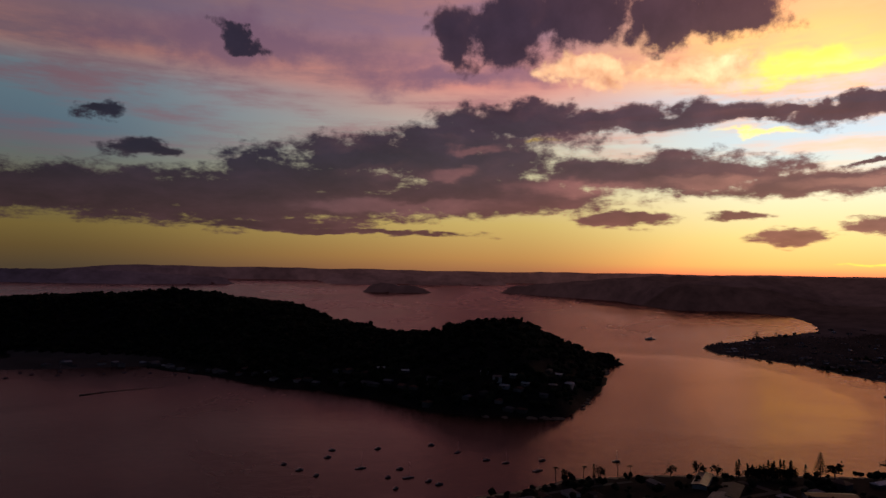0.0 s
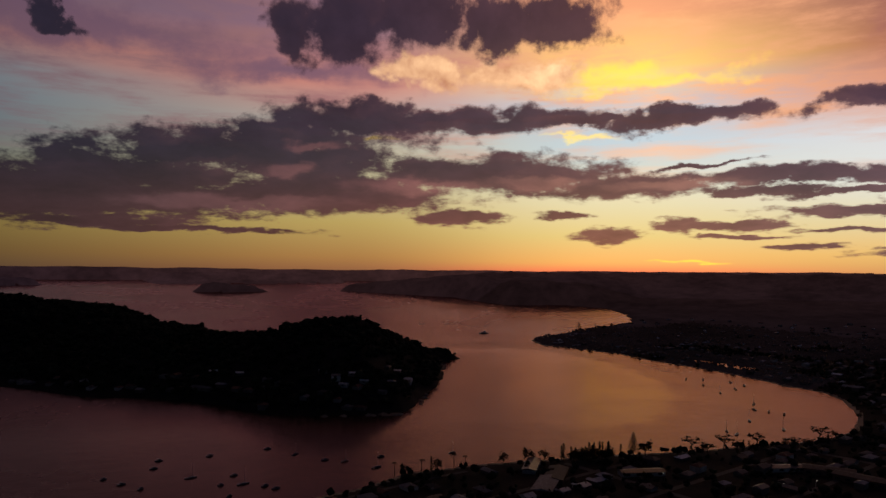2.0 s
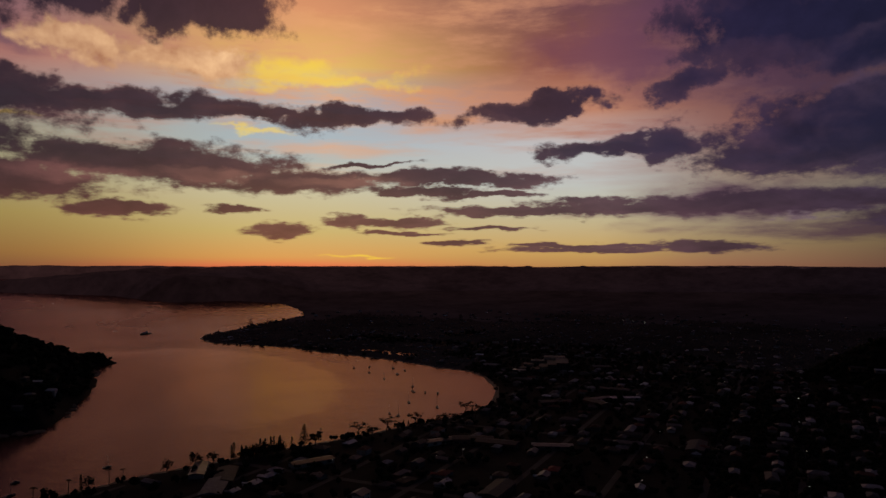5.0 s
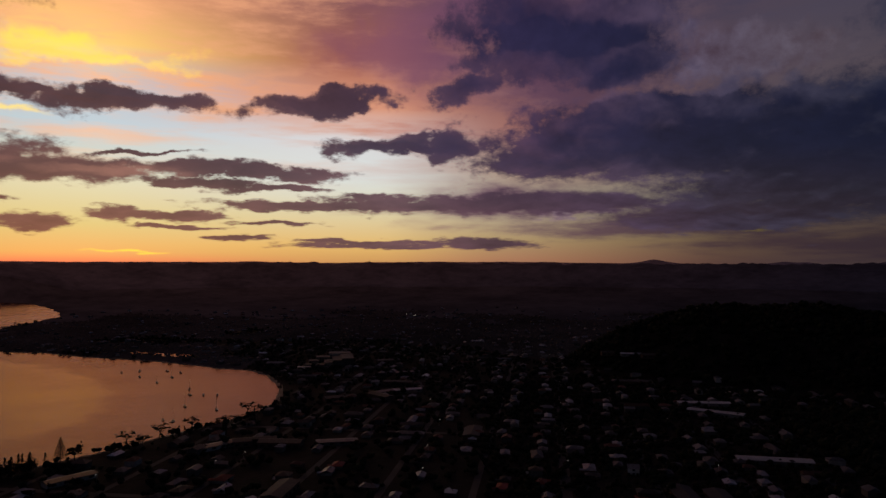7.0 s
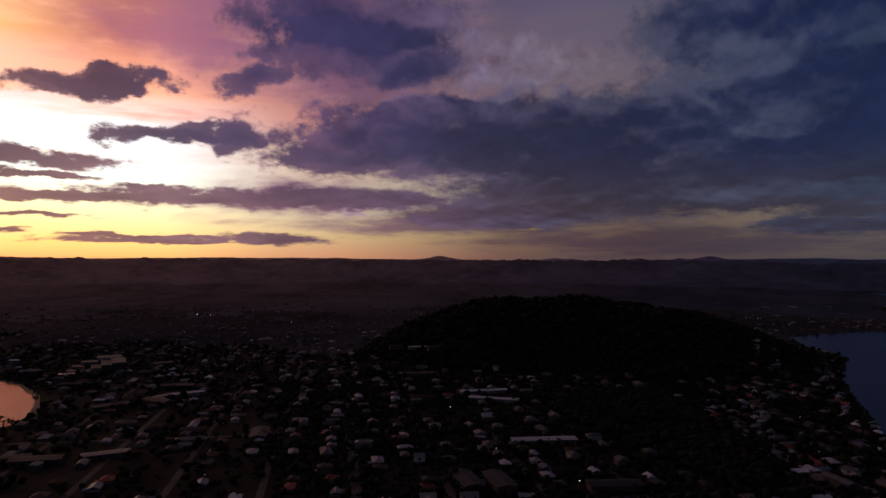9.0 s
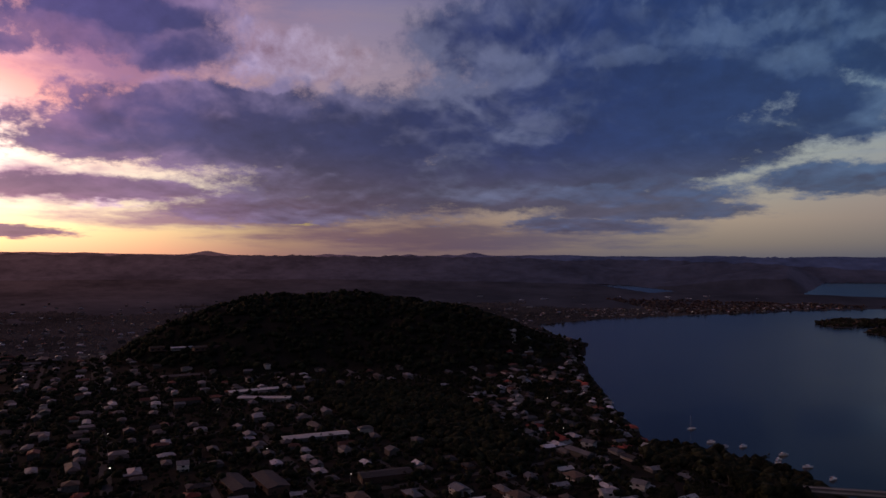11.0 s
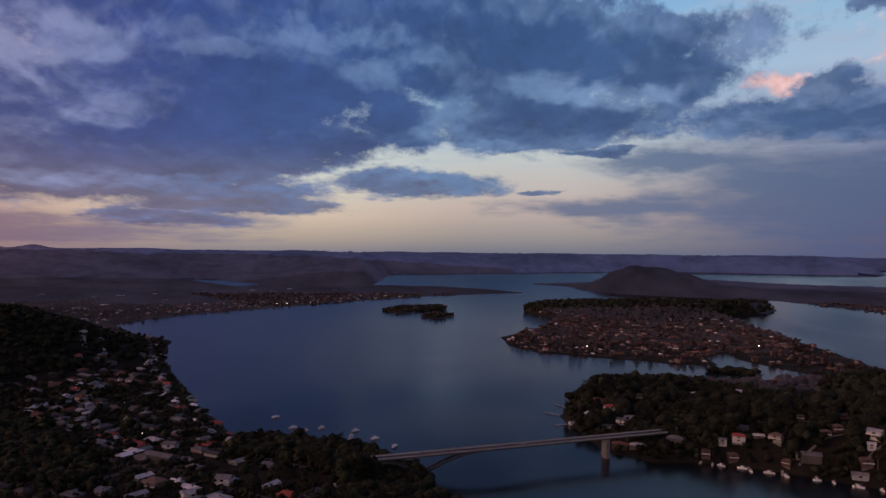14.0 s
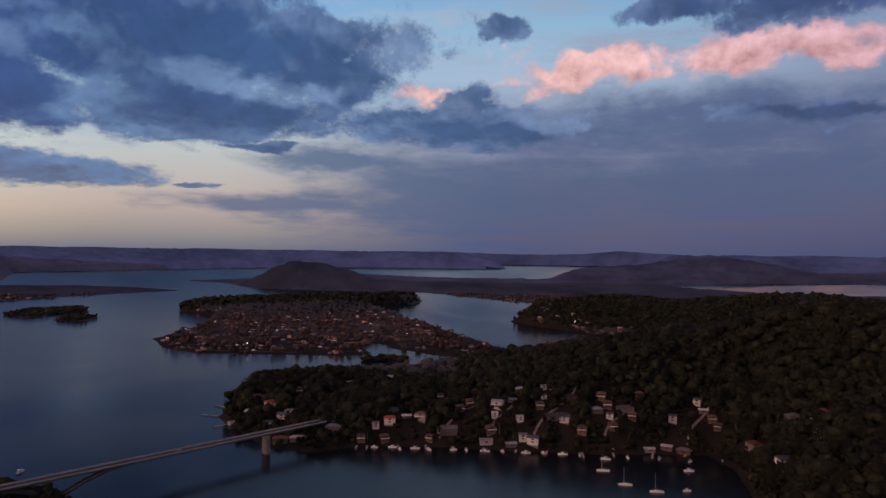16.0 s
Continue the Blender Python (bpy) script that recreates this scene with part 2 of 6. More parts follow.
core(46.9, 12.4, 3.7, 0.65)
core(52.7, 9.3, 3.9, 0.46)
pale(99.0, 10.7, 3.2, 1.57)
pale(89.7, 16.9, 1.8, 2.07)
pale(92.5, 13.9, 3.2, 1.66)
pale(97.4, 15.2, 3.7, 1.66)
pale(125.4, 13.3, 2.4, 2.53)
pale(114.8, 17.1, 6.9, 1.11)
pale(118.0, 14.5, 2.8, 1.57)
pale(124.7, 15.6, 4.1, 1.07)
pale(132.9, 13.3, 4.1, 1.0)
pale(123.7, 15.9, 3.7, 1.01)
pale(124.7, 11.7, 2.5, 2.07)
pale(127.5, 8.8, 3.7, 0.46)
pale(123.0, 6.2, 8.0, 1.1)
pale(104.0, 5.0, 10.0, 0.8)
pale(136, 13.4, 3.0, 1.0)
pale(107, 15.5, 5.0, 0.9)
pale(139.4, 12.3, 3.2, 0.74)
pale(149.0, 7.2, 8.5, 0.74)
pale(147.6, 16.3, 2.5, 1.66)
pale(161.4, 10.7, 2.8, 1.20)
pale(163.6, 12.8, 5.1, 0.92)
pale(68.3, 13.4, 3.2, 0.55)
pale(79.2, 14.1, 6.5, 0.55)
pale(0.6, 7.9, 2.1, 0.60)
pale(12.0, 6.9, 6.9, 0.74)
pale(-4.0, 5.3, 9.1, 0.65)
pale(2.9, 9.9, 2.3, 0.46)
pale(20.5, 7.4, 5.4, 0.65)
pale(31.6, 6.9, 5.5, 0.46)

torn = grain(deck(0.16, 0.9, 1.0), 2.6, 11.0, 0.63).outputs["Fac"]
fine = grain(deck(0.3, 1.4, 5.0), 3.4, 8.0, 0.66).outputs["Fac"]
broad = grain(deck(0.07, 0.5, 9.0), 1.2, 4.0, 0.55).outputs["Fac"]


def billow(lift, detail):
    n = grain(deck(0.15, 0.75, 7.0, lift), 1.5, detail, 0.55)
    n.inputs["Distortion"].default_value = 0.5
    return n.outputs["Fac"]


BENT = WT.nodes.new("ShaderNodeSeparateXYZ")
WT.links.new(swayed(COARSE_PLACE, grain(deck(0.15, 0.7, 14.0), 1.7, 6.0, 0.52).outputs["Color"], 3.4, 2.6), BENT.inputs[0])
BENT_RISE = fm("LOGARITHM", fm("ADD", fm("MAXIMUM", BENT.outputs[1], -2.0), 4.0), math.e)


def domes(lift):
    """Heaped cloud tops: rounded cells within rounded cells, bent by noise."""
    n = WT.nodes.new("ShaderNodeTexVoronoi")
    n.voronoi_dimensions, n.feature = "2D", "SMOOTH_F1"
    n.inputs["Scale"].default_value, n.inputs["Detail"].default_value, n.inputs["Roughness"].default_value = 1.0, 3.0, 0.45
    n.inputs["Smoothness"].default_value = 0.45
    n.normalize = True
    wire(WT, n.inputs["Vector"], combine(fm("MULTIPLY", BENT.outputs[0], 0.2), fm("MULTIPLY_ADD", BENT_RISE, 4.4, lift)))
    return fm("SUBTRACT", 0.92, fm("MULTIPLY", n.outputs["Distance"], 1.3))


dome = domes(0.0)
puff = fm("ADD", fm("MULTIPLY", billow(0.0, 5.0), 0.5), fm("MULTIPLY", dome, 0.5))
relief = fm("ADD", fm("MULTIPLY", fm("SUBTRACT", dome, domes(0.2)), 0.45), fm("MULTIPLY", fm("SUBTRACT", billow(0.0, 4.0), billow(0.2, 4.0)), 0.4))
soft_noise = grain(deck(0.1, 0.8, 3.0), 1.4, 8.0, 0.62).outputs["Fac"]
streak = grain(deck(0.045, 1.1, 11.0), 1.9, 9.0, 0.64).outputs["Fac"]
wisp_raw = fm("ADD", fm("MULTIPLY", fm("SUBTRACT", torn, 0.48), 2.6), fm("MULTIPLY", fm("SUBTRACT", fine, 0.5), 1.5))


def cover(kind, noise_part, lo, hi):
    inside = fm("SUBTRACT", 1.0, BANKS[kind])
    return fm("ADD", inside, noise_part), step(fm("ADD", inside, noise_part), lo, hi)


def by_bearing(*stops):
    """A colour by bearing, from -90 to 270 degrees."""
    return ramp(fm("DIVIDE", fm("ADD", AZ, 90.0), 360.0), [((a + 90) / 360, lin(*c)) for a, c in stops])


def gain_by_bearing(*stops):
    return ramp(fm("DIVIDE", fm("ADD", AZ, 90.0), 360.0), [((a + 90) / 360, (g, g, g, 1)) for a, g in stops])


# closed banks away from the sunset, broken scraps near it
wisp = fm("MULTIPLY", fm("ADD", fm("MULTIPLY", wisp_raw, 0.8), fm("MULTIPLY", fm("SUBTRACT", puff, 0.5), 1.2)), gain_by_bearing((-90, 0.7), (-5, 0.7), (4, 0.56), (30, 0.64), (50, 0.8), (60, 0.65), (72, 0.42), (125, 0.42), (150, 0.6), (270, 0.7)))

# thin high cloud in streaks
tone = mixed(fm("MULTIPLY", step(streak, 0.42, 0.7), step(EL, 4.0, 14.0)), tone, by_bearing((-90, (112, 84, 100)), (-20, (126, 100, 108)), (10, (168, 114, 112)), (30, (236, 168, 112)), (55, (180, 114, 98)), (80, (152, 124, 144)), (110, (150, 160, 186)), (150, (170, 176, 196)), (200, (96, 100, 136))))
thick_v, cover_v = cover("veil", fm("MULTIPLY", fm("SUBTRACT", soft_noise, 0.5), 2.0), -0.25, 0.75)
veil_tone = by_bearing((-90, (92, 78, 96)), (0, (114, 84, 104)), (35, (158, 98, 92)), (48, (126, 72, 78)), (58, (116, 72, 94)), (90, (100, 80, 100)), (115, (96, 100, 126)), (140, (74, 94, 130)), (175, (66, 82, 124)))
thick_g, cover_g = cover("gold", fm("ADD", fm("MULTIPLY", wisp, 0.6), fm("MULTIPLY", fm("SUBTRACT", streak, 0.5), 2.2)), -0.15, 0.95)
thick_l, cover_l = cover("lit", fm("ADD", fm("MULTIPLY", fm("SUBTRACT", puff, 0.5), 4.2), fm("MULTIPLY", fm("SUBTRACT", torn, 0.5), 1.6)), -0.25, 0.55)
lit_tone = by_bearing((-90, (200, 140, 130)), (40, (230, 180, 130)), (75, (156, 130, 156)), (95, (186, 162, 176)), (125, (214, 180, 178)), (160, (240, 184, 180)), (200, (190, 140, 160)))
thick_d, cover_d = cover("dark", wisp, -0.13, 0.36)
deep = by_bearing((-90, (48, 46, 66)), (-25, (40, 37, 56)), (5, (54, 40, 58)), (28, (74, 48, 58)), (48, (66, 46, 62)), (62, (52, 44, 78)), (80, (46, 48, 88)), (100, (31, 48, 105)), (122, (38, 63, 113)), (150, (49, 77, 122)), (190, (48, 62, 110)))
low_deep = by_bearing((-90, (60, 48, 60)), (-15, (70, 45, 57)), (10, (98, 56, 62)), (35, (106, 70, 70)), (55, (98, 70, 78)), (72, (92, 66, 86)), (90, (76, 66, 94)), (110, (88, 86, 112)), (140, (92, 100, 126)), (190, (60, 68, 108)))
thin = by_bearing((-90, (105, 84, 100)), (-20, (112, 82, 94)), (8, (146, 92, 94)), (30, (164, 112, 98)), (50, (142, 97, 98)), (64, (132, 88, 110)), (78, (124, 108, 142)), (92, (110, 110, 144)), (108, (82, 96, 138)), (125, (92, 116, 156)), (152, (114, 132, 170)), (190, (92, 104, 150)))
deep = mixed(step(EL, 9.5, 3.5), deep, low_deep)
facing = gain_by_bearing((-90, 0.0), (50, 0.15), (80, 1.0), (270, 1.0))   # far from the sunset the tops are the light side, near it the undersides
lit_side = fm("MULTIPLY", relief, fm("MULTIPLY_ADD", facing, 7.4, -2.4))
heart = step(fm("ADD", fm("SUBTRACT", 1.0, BANKS["core"]), fm("MULTIPLY", fm("SUBTRACT", puff, 0.5), 1.5)), -0.3, 0.65)
shoulder = step(fm("ADD", fm("SUBTRACT", 1.0, BANKS["pale"]), fm("MULTIPLY", fm("SUBTRACT", puff, 0.5), 1.9)), -0.3, 0.65)
body = fm("ADD", fm("MULTIPLY_ADD", fm("MINIMUM", thick_d, 1.2), 0.5, fm("SUBTRACT", fm("MULTIPLY", heart, 0.72), fm("MULTIPLY", shoulder, 0.92))), fm("ADD", fm("MULTIPLY", fm("SUBTRACT", puff, 0.5), -0.9), fm("MULTIPLY", lit_side, -1.0)))
body = fm("ADD", body, fm("ADD", fm("MULTIPLY", fm("SUBTRACT", broad, 0.5), 1.0), fm("MULTIPLY", fm("SUBTRACT", fine, 0.5), -0.5)))
body = fm("ADD", body, gain_by_bearing((-90, 0.85), (40, 0.8), (62, 0.6), (80, 0.22), (96, 0.26), (108, 0.44), (118, 0.38), (126, 0.29), (145, 0.25), (270, 0.3)))
cloud_tone = mixed(step(body, -0.75, 1.3), thin, deep)
mottle = fm("ADD", fm("MULTIPLY", billow(0.5, 7.0), 0.6), fm("MULTIPLY", torn, 0.5))
cloud_tone = mixed(1.0, cloud_tone, combine(fm("MULTIPLY_ADD", mottle, 1.7, 0.06), fm("MULTIPLY_ADD", mottle, 1.6, 0.12), fm("MULTIPLY_ADD", mottle, 1.35, 0.25)), how="MULTIPLY")

cloud_tone = mixed(1.0, cloud_tone, gain_by_bearing((-90, 0.72), (45, 0.7), (62, 0.85), (80, 1.0), (270, 1.0)), how="MULTIPLY")   # backlit clouds towards the sunset

tone = mixed(fm("MULTIPLY", cover_v, 0.85), tone, veil_tone)
tone = mixed(fm("MULTIPLY", cover_g, 0.58), tone, lin(255, 218, 60))
lit_shade = fm("MULTIPLY_ADD", relief, 2.6, fm("MULTIPLY_ADD", fm("SUBTRACT", fine, 0.5), 0.9, 0.9))
lit_tone = mixed(1.0, lit_tone, combine(fm("MULTIPLY_ADD", lit_shade, 0.75, 0.25), lit_shade, lit_shade), how="MULTIPLY")
tone = mixed(cover_l, tone, lit_tone)
tone = mixed(fm("MULTIPLY", cover_d, 0.97), tone, cloud_tone)
tone = mixed(1.0, tone, gain_by_bearing((-90, 1.0), (-30, 1.8), (-18, 2.3), (-6, 2.5), (6, 3.0), (18, 3.75), (30, 3.95), (42, 3.7), (52, 3.55), (60, 2.3), (67, 1.7), (78, 0.82), (90, 0.62), (104, 0.6), (116, 0.56), (126, 0.48), (145, 0.46), (160, 0.43), (270, 0.55)), how="MULTIPLY")
cast = ramp(fm("DIVIDE", fm("ADD", AZ, 90.0), 360.0), [((a + 90) / 360, (cr, 1.0, cb, 1)) for a, cr, cb in ((-90, 1.0, 1.05), (20, 1.0, 1.0), (45, 0.97, 1.1), (65, 0.92, 1.14), (85, 0.93, 1.04), (110, 0.9, 1.04), (150, 0.92, 1.03), (270, 0.96, 1.0))])
tone = mixed(1.0, tone, cast, how="MULTIPLY")
above = fm("MULTIPLY_ADD", step(EL, 20.0, 36.0), -0.55, 1.0)   # dims the unseen sky overhead so that less light reaches the ground
tone = mixed(1.0, tone, combine(above, above, above), how="MULTIPLY")

nishita = WT.nodes.new("ShaderNodeTexSky")
nishita.sky_type, nishita.sun_disc = "NISHITA", False
nishita.sun_elevation, nishita.sun_rotation, nishita.altitude = radians(1.0), radians(SUN_AZ), EYE
clear = WT.nodes.new("ShaderNodeBackground")
clear.inputs["Strength"].default_value = 0.01
WT.links.new(nishita.outputs[0], clear.inputs["Color"])
lit_air = WT.nodes.new("ShaderNodeBackground")
lit_air.inputs["Strength"].default_value = 0.95
WT.links.new(tone, lit_air.inputs["Color"])
both = WT.nodes.new("ShaderNodeAddShader")
WT.links.new(clear.outputs[0], both.inputs[0])
WT.links.new(lit_air.outputs[0], both.inputs[1])
out = WT.nodes.new("ShaderNodeOutputWorld")
WT.links.new(both.outputs[0], out.inputs["Surface"])

# the last warm light from below the clouds
sun = new("sun", bpy.data.lights.new("sun", "SUN"))
sun.data.energy, sun.data.angle, sun.data.color = 0.038, radians(45), (1.0, 0.36, 0.22)
sun.matrix_world = look((math.sin(radians(SUN_AZ)) * 100, math.cos(radians(SUN_AZ)) * 100, 10), (0, 0, 0))

# ---- materials ----
def material(name, rough=0.8, metal=0.0):
    m = bpy.data.materials.new(name)
    m.use_nodes = True
    b = m.node_tree.nodes["Principled BSDF"]
    b.inputs["Roughness"].default_value, b.inputs["Metallic"].default_value = rough, metal
    return m, m.node_tree, b


def surface(name, a, b_col, scale=0.3, rough=0.8, metal=0.0, bump=0.0, per_object=0.0, per_island=0.0, spec=0.3, glint=0.0):
    """Two linear colours mixed by noise at two scales, with relief and a spread of brightness from piece to piece;
    glint paints a few pieces far brighter, as if catching the sky.
    """
    m, t, b = material(name, rough, metal)
    co = t.nodes.new("ShaderNodeTexCoord").outputs["Object"]
    n1, n2 = grain(co, scale, 5.0, 0.6, t), grain(co, scale * 9, 3.0, 0.6, t)
    f = fm("ADD", fm("MULTIPLY", n1.outputs["Fac"], 0.65, tree=t), fm("MULTIPLY", n2.outputs["Fac"], 0.35, tree=t), tree=t)
    col = mixed(step(f, 0.36, 0.64, t), (*a, 1), (*b_col, 1), t)
    if per_object:
        r = t.nodes.new("ShaderNodeObjectInfo").outputs["Random"]
        k = fm("MULTIPLY_ADD", r, 2 * per_object, 1 - per_object, t)
        k = fm("MULTIPLY_ADD", fm("POWER", r, 7.0, tree=t), glint, k, t)
        col = mixed(1.0, col, combine(k, k, k, t), t, "MULTIPLY")
    if per_island:
        r = t.nodes.new("ShaderNodeNewGeometry").outputs["Random Per Island"]
        k = fm("MULTIPLY_ADD", r, 2 * per_island, 1 - per_island, t)
        k = fm("MULTIPLY_ADD", fm("POWER", r, 7.0, tree=t), glint, k, t)
        col = mixed(1.0, col, combine(k, k, k, t), t, "MULTIPLY")
    wire(t, b.inputs["Base Color"], col)
    b.inputs["Specular IOR Level"].default_value = spec
    if bump:
        bp = t.nodes.new("ShaderNodeBump")
        bp.inputs["Strength"].default_value, bp.inputs["Distance"].default_value = 0.7, bump
        wire(t, bp.inputs["Height"], n2.outputs["Fac"])
        wire(t, b.inputs["Normal"], bp.outputs[0])
    return m


M = {}
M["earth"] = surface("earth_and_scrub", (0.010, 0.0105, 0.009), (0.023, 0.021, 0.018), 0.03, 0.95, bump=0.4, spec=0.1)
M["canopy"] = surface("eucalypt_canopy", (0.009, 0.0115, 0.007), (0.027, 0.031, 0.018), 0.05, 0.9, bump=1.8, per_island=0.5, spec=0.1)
# the same canopy, its colour retoned for the sunset-facing slope's brightness
M["slope_canopy"] = surface("slope_eucalypt_canopy", (0.007, 0.009, 0.006), (0.024, 0.026, 0.017), 0.05, 0.9, bump=1.8, per_island=0.5, spec=0.1)
# the sunset's red is put into the island foliage colour
M["sunset_brush"] = surface("sunset_tinted_growth", (0.03, 0.022, 0.021), (0.1, 0.068, 0.062), 0.05, 0.9, bump=0.4, per_island=0.5, spec=0.1)
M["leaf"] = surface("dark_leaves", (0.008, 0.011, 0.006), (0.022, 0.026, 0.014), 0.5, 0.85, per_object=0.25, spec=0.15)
M["bark"] = surface("bark", (0.05, 0.04, 0.03), (0.1, 0.085, 0.07), 2.0, 0.9)
M["sand"] = surface("wet_sand", (0.2, 0.16, 0.11), (0.3, 0.25, 0.18), 0.05, 0.75)
M["asphalt"] = surface("asphalt", (0.035, 0.036, 0.04), (0.06, 0.06, 0.062), 0.05, 0.85)
M["concrete"] = surface("pale_concrete", (0.3, 0.29, 0.28), (0.42, 0.41, 0.39), 0.3, 0.8)
M["dark_concrete"] = surface("stained_concrete", (0.12, 0.115, 0.11), (0.2, 0.19, 0.18), 0.2, 0.85)
M["bridge_concrete"] = surface("dark_bridge_concrete", (0.045, 0.043, 0.042), (0.09, 0.086, 0.082), 0.2, 0.85)
M["steel"] = surface("galvanised_rail", (0.28, 0.29, 0.3), (0.36, 0.36, 0.37), 1.0, 0.5, 0.6)
M["pale_timber"] = surface("bleached_timber", (0.3, 0.28, 0.26), (0.42, 0.4, 0.37), 0.8, 0.8)
M["timber"] = surface("weathered_timber", (0.1, 0.08, 0.06), (0.19, 0.16, 0.13), 0.8, 0.85)

TIDE_AT = (468, 1270, 0, 253, 363)   # x, y, turn, half length, half width

# water: reflections reddened in the gloss colour to the north, brown body there, bluer lake to the south, wind ripple,
# slicks along the tide
m = bpy.data.materials.new("bay_water")
m.use_nodes = True
t = m.node_tree
t.nodes.clear()
co = t.nodes.new("ShaderNodeTexCoord").outputs["Object"]
sep = t.nodes.new("ShaderNodeSeparateXYZ")
wire(t, sep.inputs[0], co)
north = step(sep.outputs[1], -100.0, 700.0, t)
slick = grain(co, 0.0016, 5.0, 0.62, t)
slick.inputs["Distortion"].default_value = 1.6
streaks = step(slick.outputs["Fac"], 0.38, 0.64, t)
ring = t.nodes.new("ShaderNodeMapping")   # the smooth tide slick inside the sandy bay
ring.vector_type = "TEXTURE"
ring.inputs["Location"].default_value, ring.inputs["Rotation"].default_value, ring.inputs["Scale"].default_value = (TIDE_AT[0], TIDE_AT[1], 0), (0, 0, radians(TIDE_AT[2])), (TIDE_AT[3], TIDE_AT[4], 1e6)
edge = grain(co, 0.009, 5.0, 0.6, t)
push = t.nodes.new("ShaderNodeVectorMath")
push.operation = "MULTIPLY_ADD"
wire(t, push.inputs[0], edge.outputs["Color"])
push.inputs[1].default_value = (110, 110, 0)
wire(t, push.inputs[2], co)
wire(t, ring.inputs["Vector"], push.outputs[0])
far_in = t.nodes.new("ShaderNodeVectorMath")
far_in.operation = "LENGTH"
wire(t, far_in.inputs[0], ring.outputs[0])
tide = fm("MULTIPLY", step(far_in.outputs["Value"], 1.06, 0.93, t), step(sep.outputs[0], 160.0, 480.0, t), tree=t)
calm = fm("MULTIPLY_ADD", tide, -0.6, 1.0, t)
rough = fm("MULTIPLY", fm("MULTIPLY_ADD", streaks, 0.1, fm("MULTIPLY_ADD", north, 0.06, 0.13, t), t), fm("MULTIPLY_ADD", tide, -0.3, 1.0, t), tree=t)
short, long = grain(co, 0.35, 3.0, 0.6, t), grain(co, 0.06, 3.0, 0.55, t)
h = fm("ADD", fm("MULTIPLY", short.outputs["Fac"], 0.3, tree=t), fm("MULTIPLY", long.outputs["Fac"], 1.2, tree=t), tree=t)
bp = t.nodes.new("ShaderNodeBump")
bp.inputs["Distance"].default_value = 0.7
lie = t.nodes.new("ShaderNodeNewGeometry").outputs["Normal"]
away = t.nodes.new("ShaderNodeVectorMath")
away.operation = "LENGTH"
wire(t, away.inputs[0], co)
far_off = step(away.outputs["Value"], 900.0, 3000.0, t)
lean = t.nodes.new("ShaderNodeVectorMath")
lean.operation = "MULTIPLY_ADD"
wire(t, lean.inputs[0], co)
wire(t, lean.inputs[1], combine(-0.000022, -0.000022, 0.0, t))
wire(t, lean.inputs[2], lie)
wire(t, bp.inputs["Normal"], mixed(north, mixed(far_off, combine(0.0, 0.0, 1.0, t), lean.outputs[0], t), mixed(fm("MULTIPLY", tide, 0.1, tree=t), mixed(far_off, lean.outputs[0], lie, t), combine(0.0, 0.0, 1.0, t), t), t))
wind = fm("MULTIPLY_ADD", north, 0.55, 0.1, t)
wire(t, bp.inputs["Strength"], fm("MULTIPLY", fm("MULTIPLY", fm("MULTIPLY_ADD", streaks, 0.4, 0.6, t), calm, tree=t), wind, tree=t))
wire(t, bp.inputs["Height"], h)
fres = t.nodes.new("ShaderNodeFresnel")
fres.inputs["IOR"].default_value = 1.33
wire(t, fres.inputs["Normal"], bp.outputs[0])
deep_water = t.nodes.new("ShaderNodeBsdfDiffuse")
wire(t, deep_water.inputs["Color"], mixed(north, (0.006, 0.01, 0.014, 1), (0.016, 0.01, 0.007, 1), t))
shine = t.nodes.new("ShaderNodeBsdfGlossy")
# painted reflection tint: sunset red over the bay, lighter inside the slick
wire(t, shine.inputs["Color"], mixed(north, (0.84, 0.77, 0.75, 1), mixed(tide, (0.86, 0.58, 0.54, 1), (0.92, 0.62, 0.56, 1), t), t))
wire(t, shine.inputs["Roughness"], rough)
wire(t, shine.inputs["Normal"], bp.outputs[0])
blend = t.nodes.new("ShaderNodeMixShader")
wire(t, blend.inputs[0], fres.outputs[0])
wire(t, blend.inputs[1], deep_water.outputs[0])
wire(t, blend.inputs[2], shine.outputs[0])
end = t.nodes.new("ShaderNodeOutputMaterial")
wire(t, end.inputs["Surface"], blend.outputs[0])
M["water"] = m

# far woods with evening haze painted in as emission, warm towards the sunset and blue away from it
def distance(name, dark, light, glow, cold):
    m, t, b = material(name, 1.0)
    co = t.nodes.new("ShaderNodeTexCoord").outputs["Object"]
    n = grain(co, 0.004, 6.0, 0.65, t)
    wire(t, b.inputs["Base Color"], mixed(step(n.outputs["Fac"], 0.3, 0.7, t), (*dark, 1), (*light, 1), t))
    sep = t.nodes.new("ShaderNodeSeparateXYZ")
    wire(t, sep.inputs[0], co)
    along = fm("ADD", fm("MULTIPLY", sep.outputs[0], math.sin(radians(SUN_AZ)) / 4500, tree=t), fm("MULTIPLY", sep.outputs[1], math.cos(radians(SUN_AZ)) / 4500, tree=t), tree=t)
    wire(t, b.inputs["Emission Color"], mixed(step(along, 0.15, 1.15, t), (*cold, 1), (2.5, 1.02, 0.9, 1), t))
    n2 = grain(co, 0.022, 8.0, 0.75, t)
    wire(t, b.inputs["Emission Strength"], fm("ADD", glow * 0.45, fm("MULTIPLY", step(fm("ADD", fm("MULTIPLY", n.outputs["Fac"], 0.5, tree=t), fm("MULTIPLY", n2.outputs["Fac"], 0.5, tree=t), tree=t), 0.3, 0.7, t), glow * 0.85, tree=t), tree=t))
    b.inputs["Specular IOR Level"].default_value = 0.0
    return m


